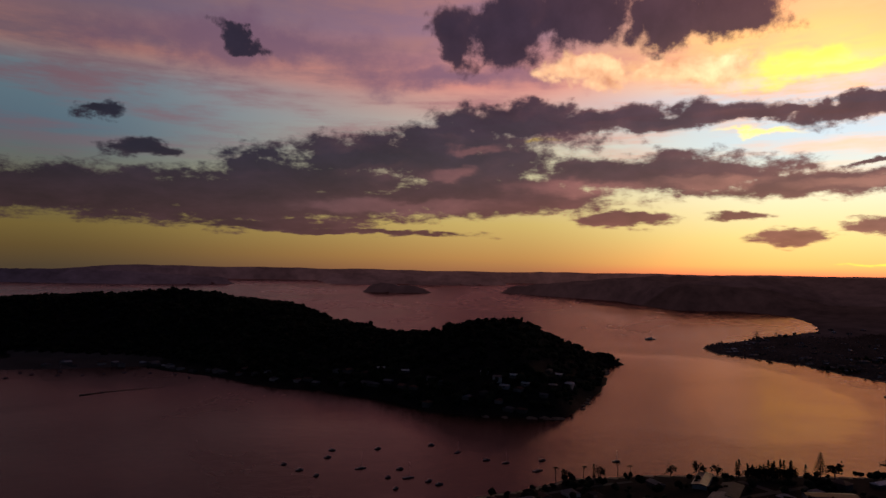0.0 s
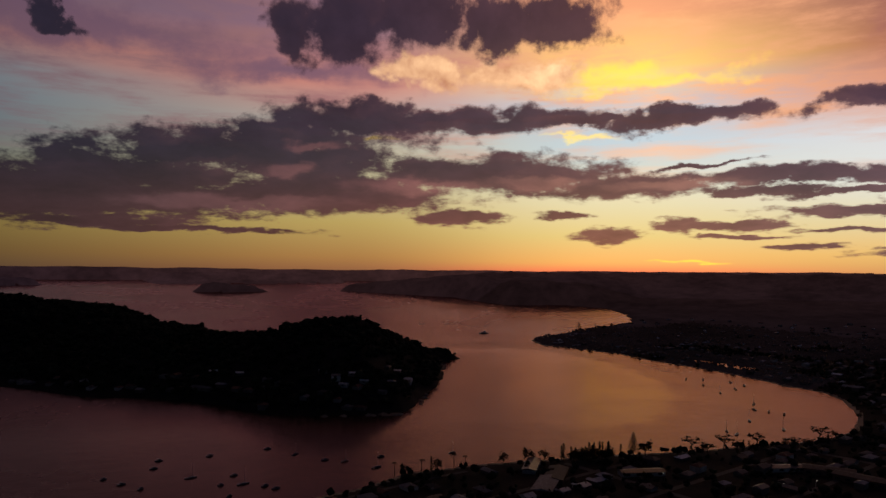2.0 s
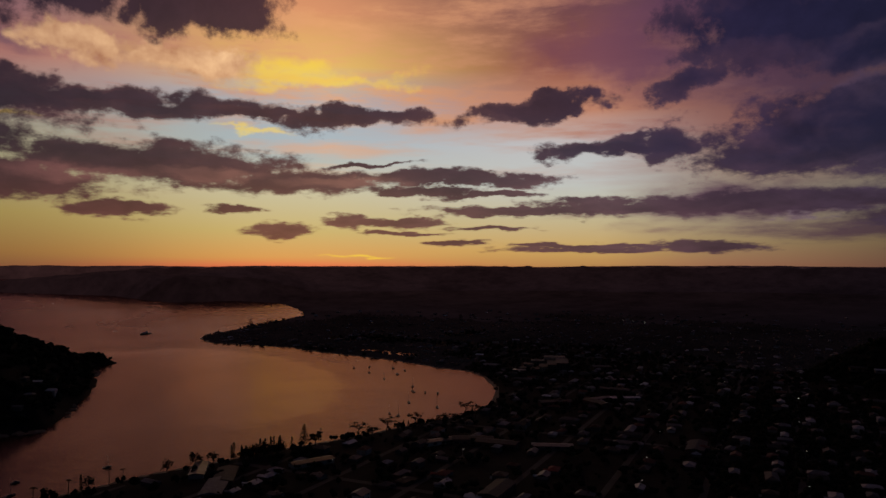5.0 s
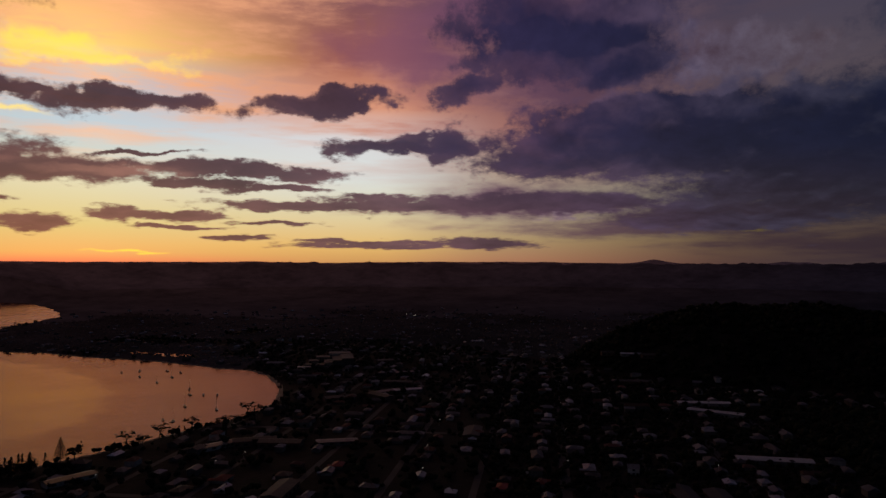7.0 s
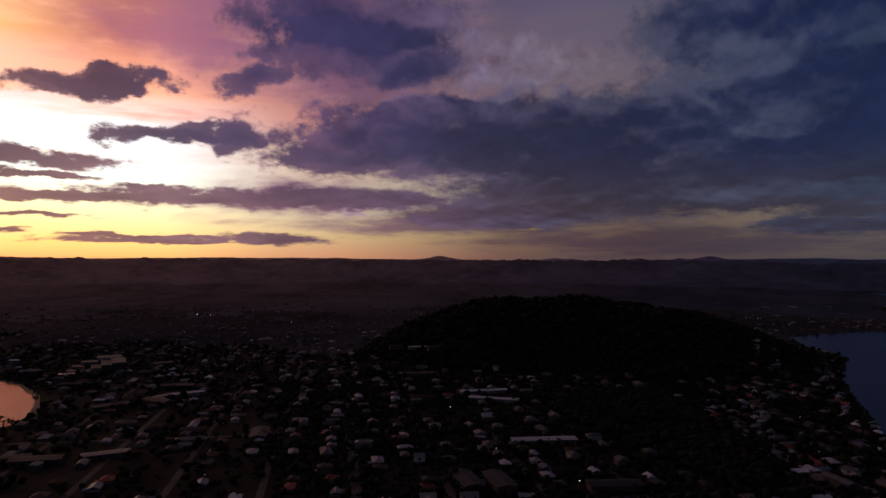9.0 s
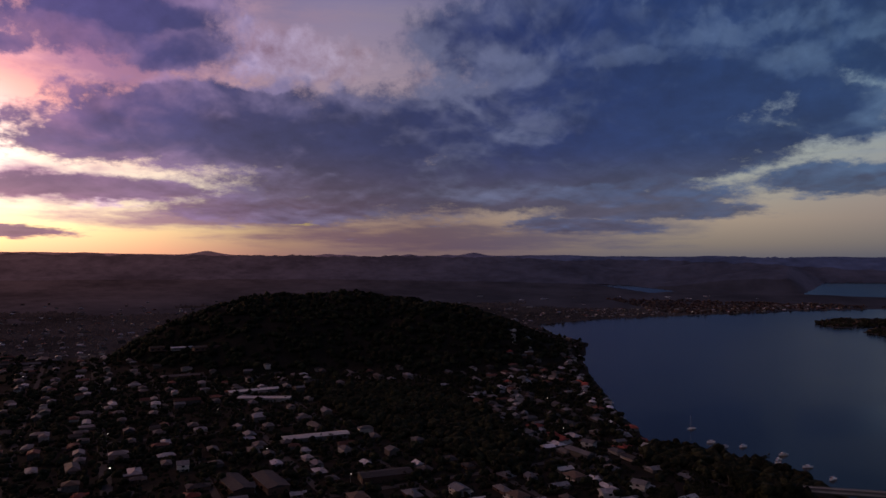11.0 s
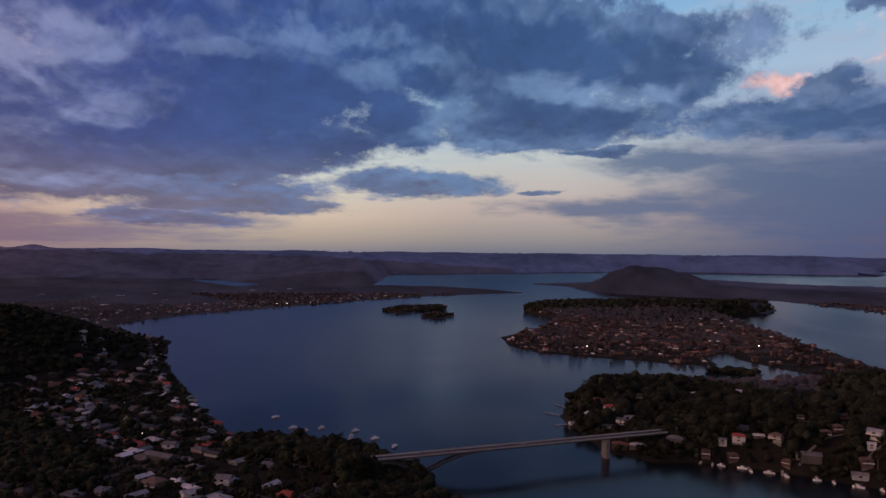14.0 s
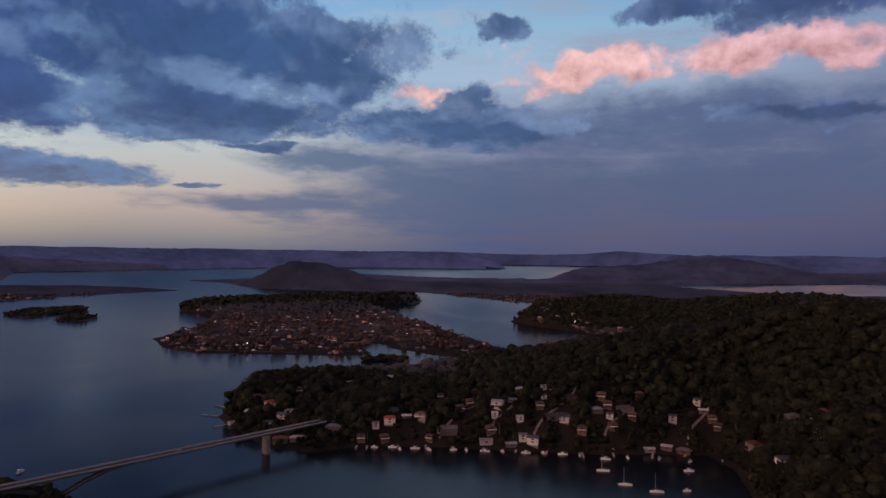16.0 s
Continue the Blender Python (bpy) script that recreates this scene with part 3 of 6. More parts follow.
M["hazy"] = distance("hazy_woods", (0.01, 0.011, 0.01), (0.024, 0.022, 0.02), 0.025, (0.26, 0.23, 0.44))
M["far"] = distance("hazed_far_plateau", (0.012, 0.012, 0.012), (0.026, 0.024, 0.024), 0.03, (0.32, 0.29, 0.6))
M["farthest"] = distance("hazed_farthest_plateau", (0.014, 0.014, 0.015), (0.028, 0.026, 0.027), 0.05, (0.25, 0.28, 0.7))
# a weaker painted haze glow for nearer trees and ground
M["hazed"] = distance("hazed_suburb_trees", (0.017, 0.018, 0.015), (0.042, 0.038, 0.034), 0.012, (0.42, 0.3, 0.46))

# ---- the lie of the land, in plan metres; +y is where the drone looks first ----
RISE_FROM, RISE_FULL, RIM = 780.0, 1450.0, 4930.0
_s = np.linspace(0, RIM, 20000)
_k = np.clip((_s - RISE_FROM) / (RISE_FULL - RISE_FROM), 0, 1)
_slope = EYE / ((RISE_FULL - RISE_FROM) / 2 + RIM - RISE_FULL) * _k * _k * (3 - 2 * _k)
_rise = np.concatenate([[0], np.cumsum((_slope[1:] + _slope[:-1]) / 2 * np.diff(_s))])
_true = _s * EYE / np.maximum(EYE - _rise, 1e-3)


def drawn_in(x, y, z):
    """Brings what lies beyond 0.8 km closer along the line of sight: the plain rises gently and meets the horizon 4.9 km off."""
    x, y, z = np.asarray(x, float), np.asarray(y, float), np.asarray(z, float)
    r = np.maximum(np.hypot(x, y), 1e-6)
    k = np.interp(r, _true[1:-1], _s[1:-1]) / r
    return x * k, y * k, EYE + (z - EYE) * k


MAINLAND = [
    (580, 7490), (1040, 6310), (1380, 5550), (1360, 4540), (1390, 4170), (1770, 4200), (1850, 3760), (1660, 3160), (1430, 2690), (1280, 2540), (1010, 2290), (810, 2100),
    (730, 1990), (720, 1850), (770, 1750), (830, 1630), (840, 1490), (880, 1310), (890, 1220), (890, 1110), (910, 1040), (880, 960), (810, 850), (740, 780), (660, 740),
    (580, 730), (420, 720), (300, 718), (210, 712), (130, 695), (80, 660), (20, 630), (-60, 560), (-130, 400), (-150, 100), (-60, -180), (200, -290), (480, -330)]
MAINLAND_NORTH = [
    (530, -352), (600, -350), (650, -340), (710, -300), (750, -250), (900, -260), (1170, -290), (1400, -330), (1650, -400), (1790, -360), (2100, -350), (2300, -570), (2390, -770),
    (2480, -970), (2610, -1270), (2710, -1450), (2780, -1740), (2840, -2090), (2860, -2530), (3260, -2580), (3710, -2520), (3960, -2190), (6150, -3600), (6500, -7750),
    (4000, -9500), (9000, -16000), (18000, 0), (15000, 15000), (4000, 18000), (2500, 9000)]
HEADLAND = [
    (-1500, 1150), (-1100, 1290), (-840, 1350), (-700, 1390), (-610, 1420), (-490, 1350), (-390, 1290), (-310, 1220), (-260, 1185), (-210, 1190), (-170, 1160), (-130, 1140),
    (-70, 1090), (-20, 1010), (60, 990), (130, 985), (180, 1000), (220, 1100), (260, 1180), (300, 1300), (345, 1490), (365, 1550), (425, 1588), (385, 1625), (330, 1640),
    (200, 1600), (60, 1620), (-120, 1700), (-250, 1900), (-350, 2200), (-600, 2400), (-1000, 2450), (-1600, 2300), (-2600, 1900), (-2400, 1100)]
EAST_BANK = [
    (3800, -3350), (3350, -3300), (2700, -2950), (2250, -3000), (1800, -3150), (1400, -2950), (1150, -2800), (830, -2650), (900, -2300), (820, -1960), (680, -1860), (530, -1760),
    (420, -1690), (440, -1560), (560, -1520), (520, -1330), (530, -1140), (650, -1030), (720, -910), (730, -820), (700, -720), (640, -620), (570, -585), (500, -550), (450, -560), (420, -600),
    (360, -640), (300, -660), (250, -680), (200, -700), (150, -730), (100, -760), (70, -720), (50, -640), (-60, -500)]
EAST_BACK = [
    (-300, -450), (-900, -600), (-4000, -2000), (-9000, -9000), (2300, -12000), (2100, -6500), (1900, -5200), (2900, -5300), (4200, -5750), (4000, -4900), (3850, -4000)]
TOWN_ISLAND = [
    (1330, -1090), (1190, -1010), (1090, -990), (1020, -1020), (910, -1070), (820, -1120), (790, -1170), (860, -1240), (890, -1330), (790, -1260), (640, -1210), (560, -1270),
    (600, -1390), (750, -1530), (870, -1640), (1060, -1830), (1360, -2030), (1470, -2550), (1630, -2780), (1920, -2820), (2100, -1850), (1950, -1700), (1660, -1580), (1510, -1410)]
ISLE_A = [(2190, -1240), (2290, -1390), (2260, -1570), (2080, -1450), (2040, -1230)]
ISLE_B = [(1910, -1220), (1990, -1350), (1890, -1360), (1810, -1230)]
ISLE_C = [(760, -1080), (740, -1130), (680, -1150), (690, -1110)]
LION = [(-800, 6850), (-450, 6750), (-100, 6950), (-250, 7300), (-700, 7300)]
HEAD_WEST = [(-3800, 8350), (-2850, 9600), (-3600, 11500), (-7000, 11000), (-6500, 8200)]
HEAD_MID = [(-1700, 10600), (-200, 11050), (1050, 12000), (1500, 16500), (-3000, 16500)]
LAGOON = [(900, -4900), (600, -5850), (-200, -6650), (-1000, -6500), (-900, -4900), (-350, -4550), (150, -4350)]
COVE = [(5150, -1250), (4050, -1350), (4300, -1600), (5400, -1600), (5600, -1400)]
POND = [(930, 1470), (960, 1475), (1000, 1320), (965, 1305)]
LANDS = [MAINLAND + MAINLAND_NORTH, HEADLAND, EAST_BANK + EAST_BACK, TOWN_ISLAND, ISLE_A, ISLE_B, ISLE_C, LION, HEAD_WEST, HEAD_MID]
POOLS = [LAGOON, COVE, POND]

# crests of the hills: way points (x, y, height) and the half width of the foot
CRESTS = [
    (420, [(-2400, 1700, 92), (-1220, 1950, 104), (-1000, 1960, 120), (-670, 1940, 122), (-550, 1920, 112), (-420, 1850, 98)]),
    (300, [(-420, 1850, 94), (-330, 1670, 84), (-260, 1580, 80), (-170, 1490, 70), (0, 1400, 70), (90, 1320, 96), (130, 1290, 103), (160, 1290, 98), (230, 1310, 70), (280, 1330, 54), (330, 1420, 26)]),
    (330, [(1510, 290, 106), (1540, 210, 111), (1550, 60, 109), (1515, 0, 101)]),
    (170, [(1430, 440, 74), (1460, 390, 95), (1510, 290, 106)]),
    (170, [(1515, 0, 101), (1480, -70, 92), (1440, -115, 70)]),
    (190, [(650, -720, 26), (600, -800, 24), (520, -880, 20), (430, -930, 14), (400, -960, 16)]),
    (190, [(420, -740, 28), (360, -770, 40), (300, -800, 52), (230, -830, 66), (150, -870, 84), (90, -880, 96)]),
    (330, [(360, -1010, 30), (290, -1040, 52), (200, -1030, 80), (110, -990, 104), (0, -950, 124), (-60, -900, 130), (-500, -900, 140)]),
    (420, [(760, -2130, 26), (700, -2180, 48), (560, -2230, 66), (390, -2270, 56), (0, -2500, 80)]),
    (430, [(3000, -3150, 20), (2820, -3150, 72), (2690, -3230, 150), (2580, -3320, 108), (2350, -3450, 46)]),
    (520, [(1900, -1900, 8), (1720, -1980, 28), (1560, -2120, 38), (1480, -2400, 32)]),
    (900, [(620, 6600, 70), (830, 5400, 150), (1250, 5300, 160), (1900, 6500, 170)]),
    (800, [(1560, 4360, 100), (1750, 4700, 150), (2300, 5200, 185)]),
    (2200, [(2500, 7000, 200), (4200, 6000, 205), (6000, 4200, 205), (7000, 1800, 205), (7500, -800, 200)]),
    (900, [(4900, -2500, 110), (5600, -3000, 150), (6200, -2600, 160)]),
    (2200, [(8500, -2500, 215), (8500, -8500, 220), (4500, -11800, 225), (0, -10500, 215), (-3500, -9000, 220)]),
    (1100, [(1500, -6200, 110), (900, -7200, 190), (1200, -8600, 200)]),
    (450, [(-450, 7050, 70), (-620, 7050, 95)]),
    (900, [(-3300, 9700, 90), (-4500, 9800, 150), (-6500, 9800, 160)]),
    (2000, [(-1500, 13500, 170), (0, 13800, 185), (1000, 14800, 190)])]


def inside_by(poly, x, y):
    """Metres from the outline of a plan polygon, positive inside."""
    d2 = np.full(x.shape, 1e18)
    odd = np.zeros(x.shape, bool)
    for (ax, ay), (bx, by) in zip(poly, poly[1:] + poly[:1]):
        ex, ey = bx - ax, by - ay
        k = np.clip(((x - ax) * ex + (y - ay) * ey) / (ex * ex + ey * ey), 0, 1)
        d2 = np.minimum(d2, (x - ax - k * ex) ** 2 + (y - ay - k * ey) ** 2)
        if ay != by:
            odd ^= ((ay > y) != (by > y)) & (x < (bx - ax) * (y - ay) / (by - ay) + ax)
    return np.where(odd, 1, -1) * np.sqrt(d2)


WAVES = [(random.uniform(0, 6.28), random.uniform(0, 6.28), 0.011 * 1.62 ** k) for k in range(7)]


def rough_noise(x, y, scale=1.0, spread=0.6):
    """A cheap wandering height between about -1 and 1."""
    s, amp, total = 0.0, 1.0, 0.0
    for a, p, f in WAVES:
        ca, sa = math.cos(a), math.sin(a)
        u, v = (x * ca + y * sa) * f * scale, (y * ca - x * sa) * f * scale
        s = s + amp * np.sin(u + p + 1.3 * np.sin(v * 0.9 + a)) * np.cos(v * 0.8 + 1.1 * np.sin(u * 0.6 + p))
        total += amp
        amp *= spread
    return s / total * 1.8


def shore(x, y):
    d = np.full(x.shape, -1e9)
    for poly in LANDS:
        d = np.maximum(d, inside_by(poly, x, y))
    for poly in POOLS:
        d = np.minimum(d, -inside_by(poly, x, y))
    r = np.hypot(x, y)
    return d + rough_noise(x, y, 2.2) * np.clip(r / 300, 2, 9)


def hills(x, y):
    top = np.zeros(x.shape)
    for half, way in CRESTS:
        best = np.zeros(x.shape)
        for (ax, ay, ah), (bx, by, bh) in zip(way, way[1:]):
            ex, ey = bx - ax, by - ay
            k = np.clip(((x - ax) * ex + (y - ay) * ey) / (ex * ex + ey * ey), 0, 1)
            d = np.hypot(x - ax - k * ex, y - ay - k * ey) / half
            best = np.maximum(best, (ah + k * (bh - ah)) * np.maximum(1 - d * d, 0) ** 1.3 if half < 1000 else (ah + k * (bh - ah)) * np.exp(-d * d * 1.6))
        top = np.maximum(top, best)
    return top


def land_height(x, y):
    x, y = np.asarray(x, float), np.asarray(y, float)
    d = shore(x, y)
    up = np.minimum(hills(x, y) * (1 + 0.1 * rough_noise(x, y, 1.2)), np.maximum(d, 0) * 0.75)
    flat_part = np.minimum(np.maximum(d, 0) * 0.06, 2.2) + 0.4
    return np.where(d > 0, flat_part + up, np.maximum(-6, d * 0.15) - 0.3), d, up


def sheet(name, verts, faces, mats, smooth=True, index=None):
    me = bpy.data.meshes.new(name)
    me.from_pydata(verts, [], faces)
    for mt in mats if isinstance(mats, (list, tuple)) else [mats]:
        me.materials.append(mt)
    if index is not None:
        me.polygons.foreach_set("material_index", np.asarray(index, dtype=np.int32))
    me.polygons.foreach_set("use_smooth", np.full(len(me.polygons), smooth))
    me.update()
    return new(name, me)


def polar(bearings, radii, height=None):
    """Vertices and faces of a sheet laid out round the drone's foot point."""
    a, r = np.meshgrid(np.radians(bearings), radii, indexing="ij")
    x, y = r * np.sin(a), r * np.cos(a)
    z = np.zeros(x.shape) if height is None else height(x, y)
    n, m = a.shape
    i = np.arange(n)[:, None] * m + np.arange(m - 1)[None, :]
    j = np.roll(np.arange(n), -1)[:, None] * m + np.arange(m - 1)[None, :]
    f = np.stack([i, i + 1, j + 1, j], -1).reshape(-1, 4)
    return x, y, z, f


BEARINGS = np.concatenate([np.arange(-38, 190, 0.22), np.arange(190, 322, 1.0)])
RADII = np.concatenate([np.linspace(1, 440, 12), 450 * 1.0085 ** np.arange(0, 200), 450 * 1.0085 ** 200 * 1.022 ** np.arange(1, 112)])
gx, gy, gz, gf = polar(BEARINGS, RADII, lambda x, y: land_height(x, y)[0])
gd = shore(gx, gy)
px_, py_, pz_ = drawn_in(gx, gy, gz)
mid = gd.ravel()[gf].mean(1)
keep = mid > -60
far_off = np.hypot(gx, gy).ravel()[gf].mean(1)
beach = inside_by(MAINLAND + MAINLAND_NORTH, gx, gy).ravel()[gf].mean(1)
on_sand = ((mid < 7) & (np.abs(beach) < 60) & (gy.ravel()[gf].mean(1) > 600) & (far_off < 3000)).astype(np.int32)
# farther ground steps through the materials that glow with painted haze
haze_edge = far_off + 420 * rough_noise(gx, gy, 0.5).ravel()[gf].mean(1)
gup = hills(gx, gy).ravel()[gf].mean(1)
on_sand[(haze_edge > 1750) & (on_sand == 0) & (gup < 8)] = 5
on_sand[haze_edge > 2750] = 2
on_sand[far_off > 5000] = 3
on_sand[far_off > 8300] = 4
ground = sheet("ground", np.c_[px_.ravel(), py_.ravel(), pz_.ravel()].tolist(), gf[keep].tolist(), [M["earth"], M["sand"], M["hazy"], M["far"], M["farthest"], M["hazed"]], True, on_sand[keep])
tagged(ground, "dark scrubby ground of the shores, flats and wooded hills", "ground", kind="structure")

wx, wy, wz, wf = polar(np.arange(-180, 180, 1.0), np.concatenate([np.linspace(1, 960, 8), 1000 * 1.03 ** np.arange(0, 100)]))
px_, py_, pz_ = drawn_in(wx, wy, wz)
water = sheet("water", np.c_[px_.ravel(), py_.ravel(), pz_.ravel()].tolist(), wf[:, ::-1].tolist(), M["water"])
tagged(water, "calm tidal bay water reflecting the sunset clouds", "water", kind="structure")

# the plateau all round the horizon, its haze a painted glow
fb = np.arange(-180, 180, 0.2)
far_top = 258 + 22 * rough_noise(fb * 60, fb * 0 + 900, 0.5, 0.7) + 80 * np.exp(-((fb - 73.3) / 0.9) ** 2) - 40 * np.exp(-((fb - 83) / 9.0) ** 2) - 130 / (1 + np.exp(np.clip((fb + 27) / 0.8, -40, 40))) * (fb > -60)
for knoll_at, knoll_wide, knoll_high in ((82.6, 1.0, 55), (84.0, 0.7, 45), (85.6, 0.5, 25), (89.0, 0.6, 38), (92.2, 0.5, 36), (94.4, 1.0, 66), (113, 1.2, 34), (157, 4.0, -22), (166, 2.2, 62), (175, 1.2, 24)):
    far_top = far_top + knoll_high * np.exp(-((fb - knoll_at) / knoll_wide) ** 2)
rows = [(15000, -20 + 0 * far_top), (15600, 0.55 * far_top), (16200, 0.86 * far_top), (17000, far_top), (18500, 0.5 * far_top)]
vs = []
for rr_, hh_ in rows:
    vs.append(np.stack(drawn_in(rr_ * np.sin(np.radians(fb)), rr_ * np.cos(np.radians(fb)), hh_), -1))
vs = np.concatenate(vs)
n = len(fb)
fs = [(k * n + i, k * n + (i + 1) % n, (k + 1) * n + (i + 1) % n, (k + 1) * n + i) for k in range(len(rows) - 1) for i in range(n)]
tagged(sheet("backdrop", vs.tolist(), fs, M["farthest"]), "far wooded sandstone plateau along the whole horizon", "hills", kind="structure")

# ---- building blocks ----
def quick(name, verts, faces, mats, index=None, smooth=False):
    """A mesh from arrays of vertices and of triangles or quads."""
    verts, faces = np.asarray(verts, np.float32), np.asarray(faces, np.int32)
    me = bpy.data.meshes.new(name)
    n, k = faces.shape
    me.vertices.add(len(verts))
    me.vertices.foreach_set("co", verts.ravel())
    me.loops.add(n * k)
    me.loops.foreach_set("vertex_index", faces.ravel())
    me.polygons.add(n)
    me.polygons.foreach_set("loop_start", np.arange(0, n * k, k, dtype=np.int32))
    for mt in mats:
        me.materials.append(mt)
    if index is not None:
        me.polygons.foreach_set("material_index", np.asarray(index, np.int32))
    me.polygons.foreach_set("use_smooth", np.full(n, smooth))
    me.update(calc_edges=True)
    return me


def part(name, bm, mat, parent, label=""):
    me = bpy.data.meshes.new(name)
    bm.to_mesh(me)
    bm.free()
    me.materials.append(mat)
    ob = new(name, me)
    ob.parent = parent
    if label:
        ob["label"] = label
    return ob


def block(bm, x0, x1, y0, y1, z0, z1, bevel=0.0):
    """A box from corner to corner, its edges taken off where asked."""
    vs = bmesh.ops.create_cube(bm, size=1)["verts"]
    for v in vs:
        v.co = Vector(((x0 + x1) / 2 + v.co.x * (x1 - x0), (y0 + y1) / 2 + v.co.y * (y1 - y0), (z0 + z1) / 2 + v.co.z * (z1 - z0)))
    if bevel:
        bmesh.ops.bevel(bm, geom=list({e for v in vs for e in v.link_edges}), offset=bevel, segments=1, affect="EDGES")
    return bm


def boxed(*a, bevel=0.0):
    return block(bmesh.new(), *a, bevel=bevel)


def rod(bm, p, q, r0, r1=None, sides=8):
    """A tapered round bar between two points."""
    p, q = Vector(p), Vector(q)
    m = Matrix.Translation((p + q) / 2) @ (q - p).to_track_quat("Z", "Y").to_matrix().to_4x4()
    bmesh.ops.create_cone(bm, cap_ends=True, segments=sides, radius1=r0, radius2=r0 if r1 is None else r1, depth=(q - p).length, matrix=m)
    return bm


def shaped(verts, faces):
    bm = bmesh.new()
    vs = [bm.verts.new(v) for v in verts]
    for f in faces:
        bm.faces.new([vs[i] for i in f])
    bmesh.ops.recalc_face_normals(bm, faces=bm.faces)
    return bm


def empty(name):
    return new(name)


def at_ground(x, y):
    return float(land_height(np.array([x]), np.array([y]))[0][0])


def stand(x, y, turn=0.0, z=None, size=1.0):
    """A pose on the ground at a plan point, drawn in with the distance."""
    h = at_ground(x, y) if z is None else z
    px, py, pz = (float(v) for v in drawn_in(x, y, h))
    k = math.hypot(px, py) / max(math.hypot(x, y), 1e-6)
    return pose(px, py, pz, 0, 0, turn) @ Matrix.Scale(k * size, 4)


PLACED = set()


def put(proto, m):
    """Sets a thing down; the first time the thing itself, then copies of it."""
    ob = copy_thing(proto, m) if proto.name in PLACED else proto
    PLACED.add(proto.name)
    ob.matrix_basis = m
    return ob


M["glass"], t, b = material("dark_window_glass", 0.08)
b.inputs["Base Color"].default_value = (0.02, 0.024, 0.03, 1)
M["roof_pale"] = surface("pale_metal_roof", (0.07, 0.073, 0.083), (0.13, 0.133, 0.146), 0.25, 0.4, 0.0, per_object=0.6, glint=6.0)
M["roof_white"] = surface("white_metal_roof", (0.5, 0.51, 0.53), (0.62, 0.62, 0.63), 0.25, 0.4, per_object=0.2)
M["roof_grey"] = surface("grey_tile_roof", (0.024, 0.024, 0.028), (0.05, 0.05, 0.055), 0.4, 0.7, per_object=0.5, glint=3.0)
M["roof_red"] = surface("terracotta_tile_roof", (0.2, 0.045, 0.036), (0.29, 0.07, 0.052), 0.5, 0.75, per_object=0.4)
M["roof_brown"] = surface("brown_tile_roof", (0.08, 0.055, 0.045), (0.12, 0.085, 0.07), 0.5, 0.75, per_object=0.3)
M["wall_white"] = surface("cream_painted_wall", (0.09, 0.084, 0.08), (0.17, 0.16, 0.15), 0.4, 0.8, per_object=0.5, glint=2.5)
M["wall_brick"] = surface("brick_wall", (0.07, 0.042, 0.034), (0.12, 0.075, 0.058), 0.8, 0.85, per_object=0.3)
M["wall_bright"] = surface("white_painted_wall", (0.4, 0.395, 0.38), (0.58, 0.57, 0.55), 0.4, 0.75, per_object=0.15)
M["wall_board"] = surface("grey_weatherboard", (0.11, 0.112, 0.118), (0.18, 0.18, 0.182), 0.5, 0.8, per_object=0.4, glint=1.0)
M["stuff_pale"] = surface("pale_roofs_and_walls", (0.09, 0.09, 0.105), (0.18, 0.18, 0.195), 0.05, 0.45, per_island=0.6, glint=4.5)
M["stuff_grey"] = surface("grey_roofs", (0.045, 0.045, 0.052), (0.085, 0.085, 0.094), 0.05, 0.6, per_island=0.6, glint=5.0)
M["stuff_red"] = surface("red_roofs", (0.08, 0.034, 0.028), (0.13, 0.055, 0.042), 0.05, 0.75, per_island=0.5)
M["stuff_wall"] = surface("house_walls", (0.07, 0.064, 0.062), (0.13, 0.118, 0.112), 0.05, 0.85, per_island=0.5, glint=3.0)
M["stuff_light"] = surface("light_roofs", (0.1, 0.1, 0.106), (0.2, 0.2, 0.2), 0.05, 0.6, per_island=0.7, glint=4.0)
# tile and brick tones with the sunset's red put into them
M["stuff_sunset_tile"] = surface("sunset_orange_tile_roofs", (0.06, 0.035, 0.03), (0.115, 0.062, 0.052), 0.05, 0.75, per_island=0.6, glint=3.0)
M["stuff_sunset_brick"] = surface("sunset_red_brick_walls", (0.06, 0.04, 0.036), (0.12, 0.082, 0.072), 0.05, 0.85, per_island=0.6, glint=4.0)
M["hull_white"] = surface("white_gelcoat", (0.7, 0.7, 0.7), (0.8, 0.8, 0.79), 1.0, 0.25, per_object=0.15, spec=0.5)
M["hull_dark"] = surface("navy_and_silhouette_hull", (0.03, 0.04, 0.07), (0.05, 0.06, 0.1), 1.0, 0.3)
M["mast"] = surface("anodised_spar", (0.4, 0.4, 0.41), (0.5, 0.5, 0.5), 2.0, 0.4, 0.7)
M["rock"] = surface("sandstone", (0.14, 0.11, 0.085), (0.24, 0.19, 0.15), 0.4, 0.9, bump=0.2)
M["rubber"] = surface("tyre_rubber", (0.02, 0.02, 0.02), (0.03, 0.03, 0.03), 3.0, 0.9)
M["lamp"], t, b = material("lit_lamp", 0.4)
b.inputs["Base Color"].default_value = (0.8, 0.8, 0.75, 1)
b.inputs["Emission Color"].default_value, b.inputs["Emission Strength"].default_value = (1.0, 0.92, 0.75, 1), 3.0

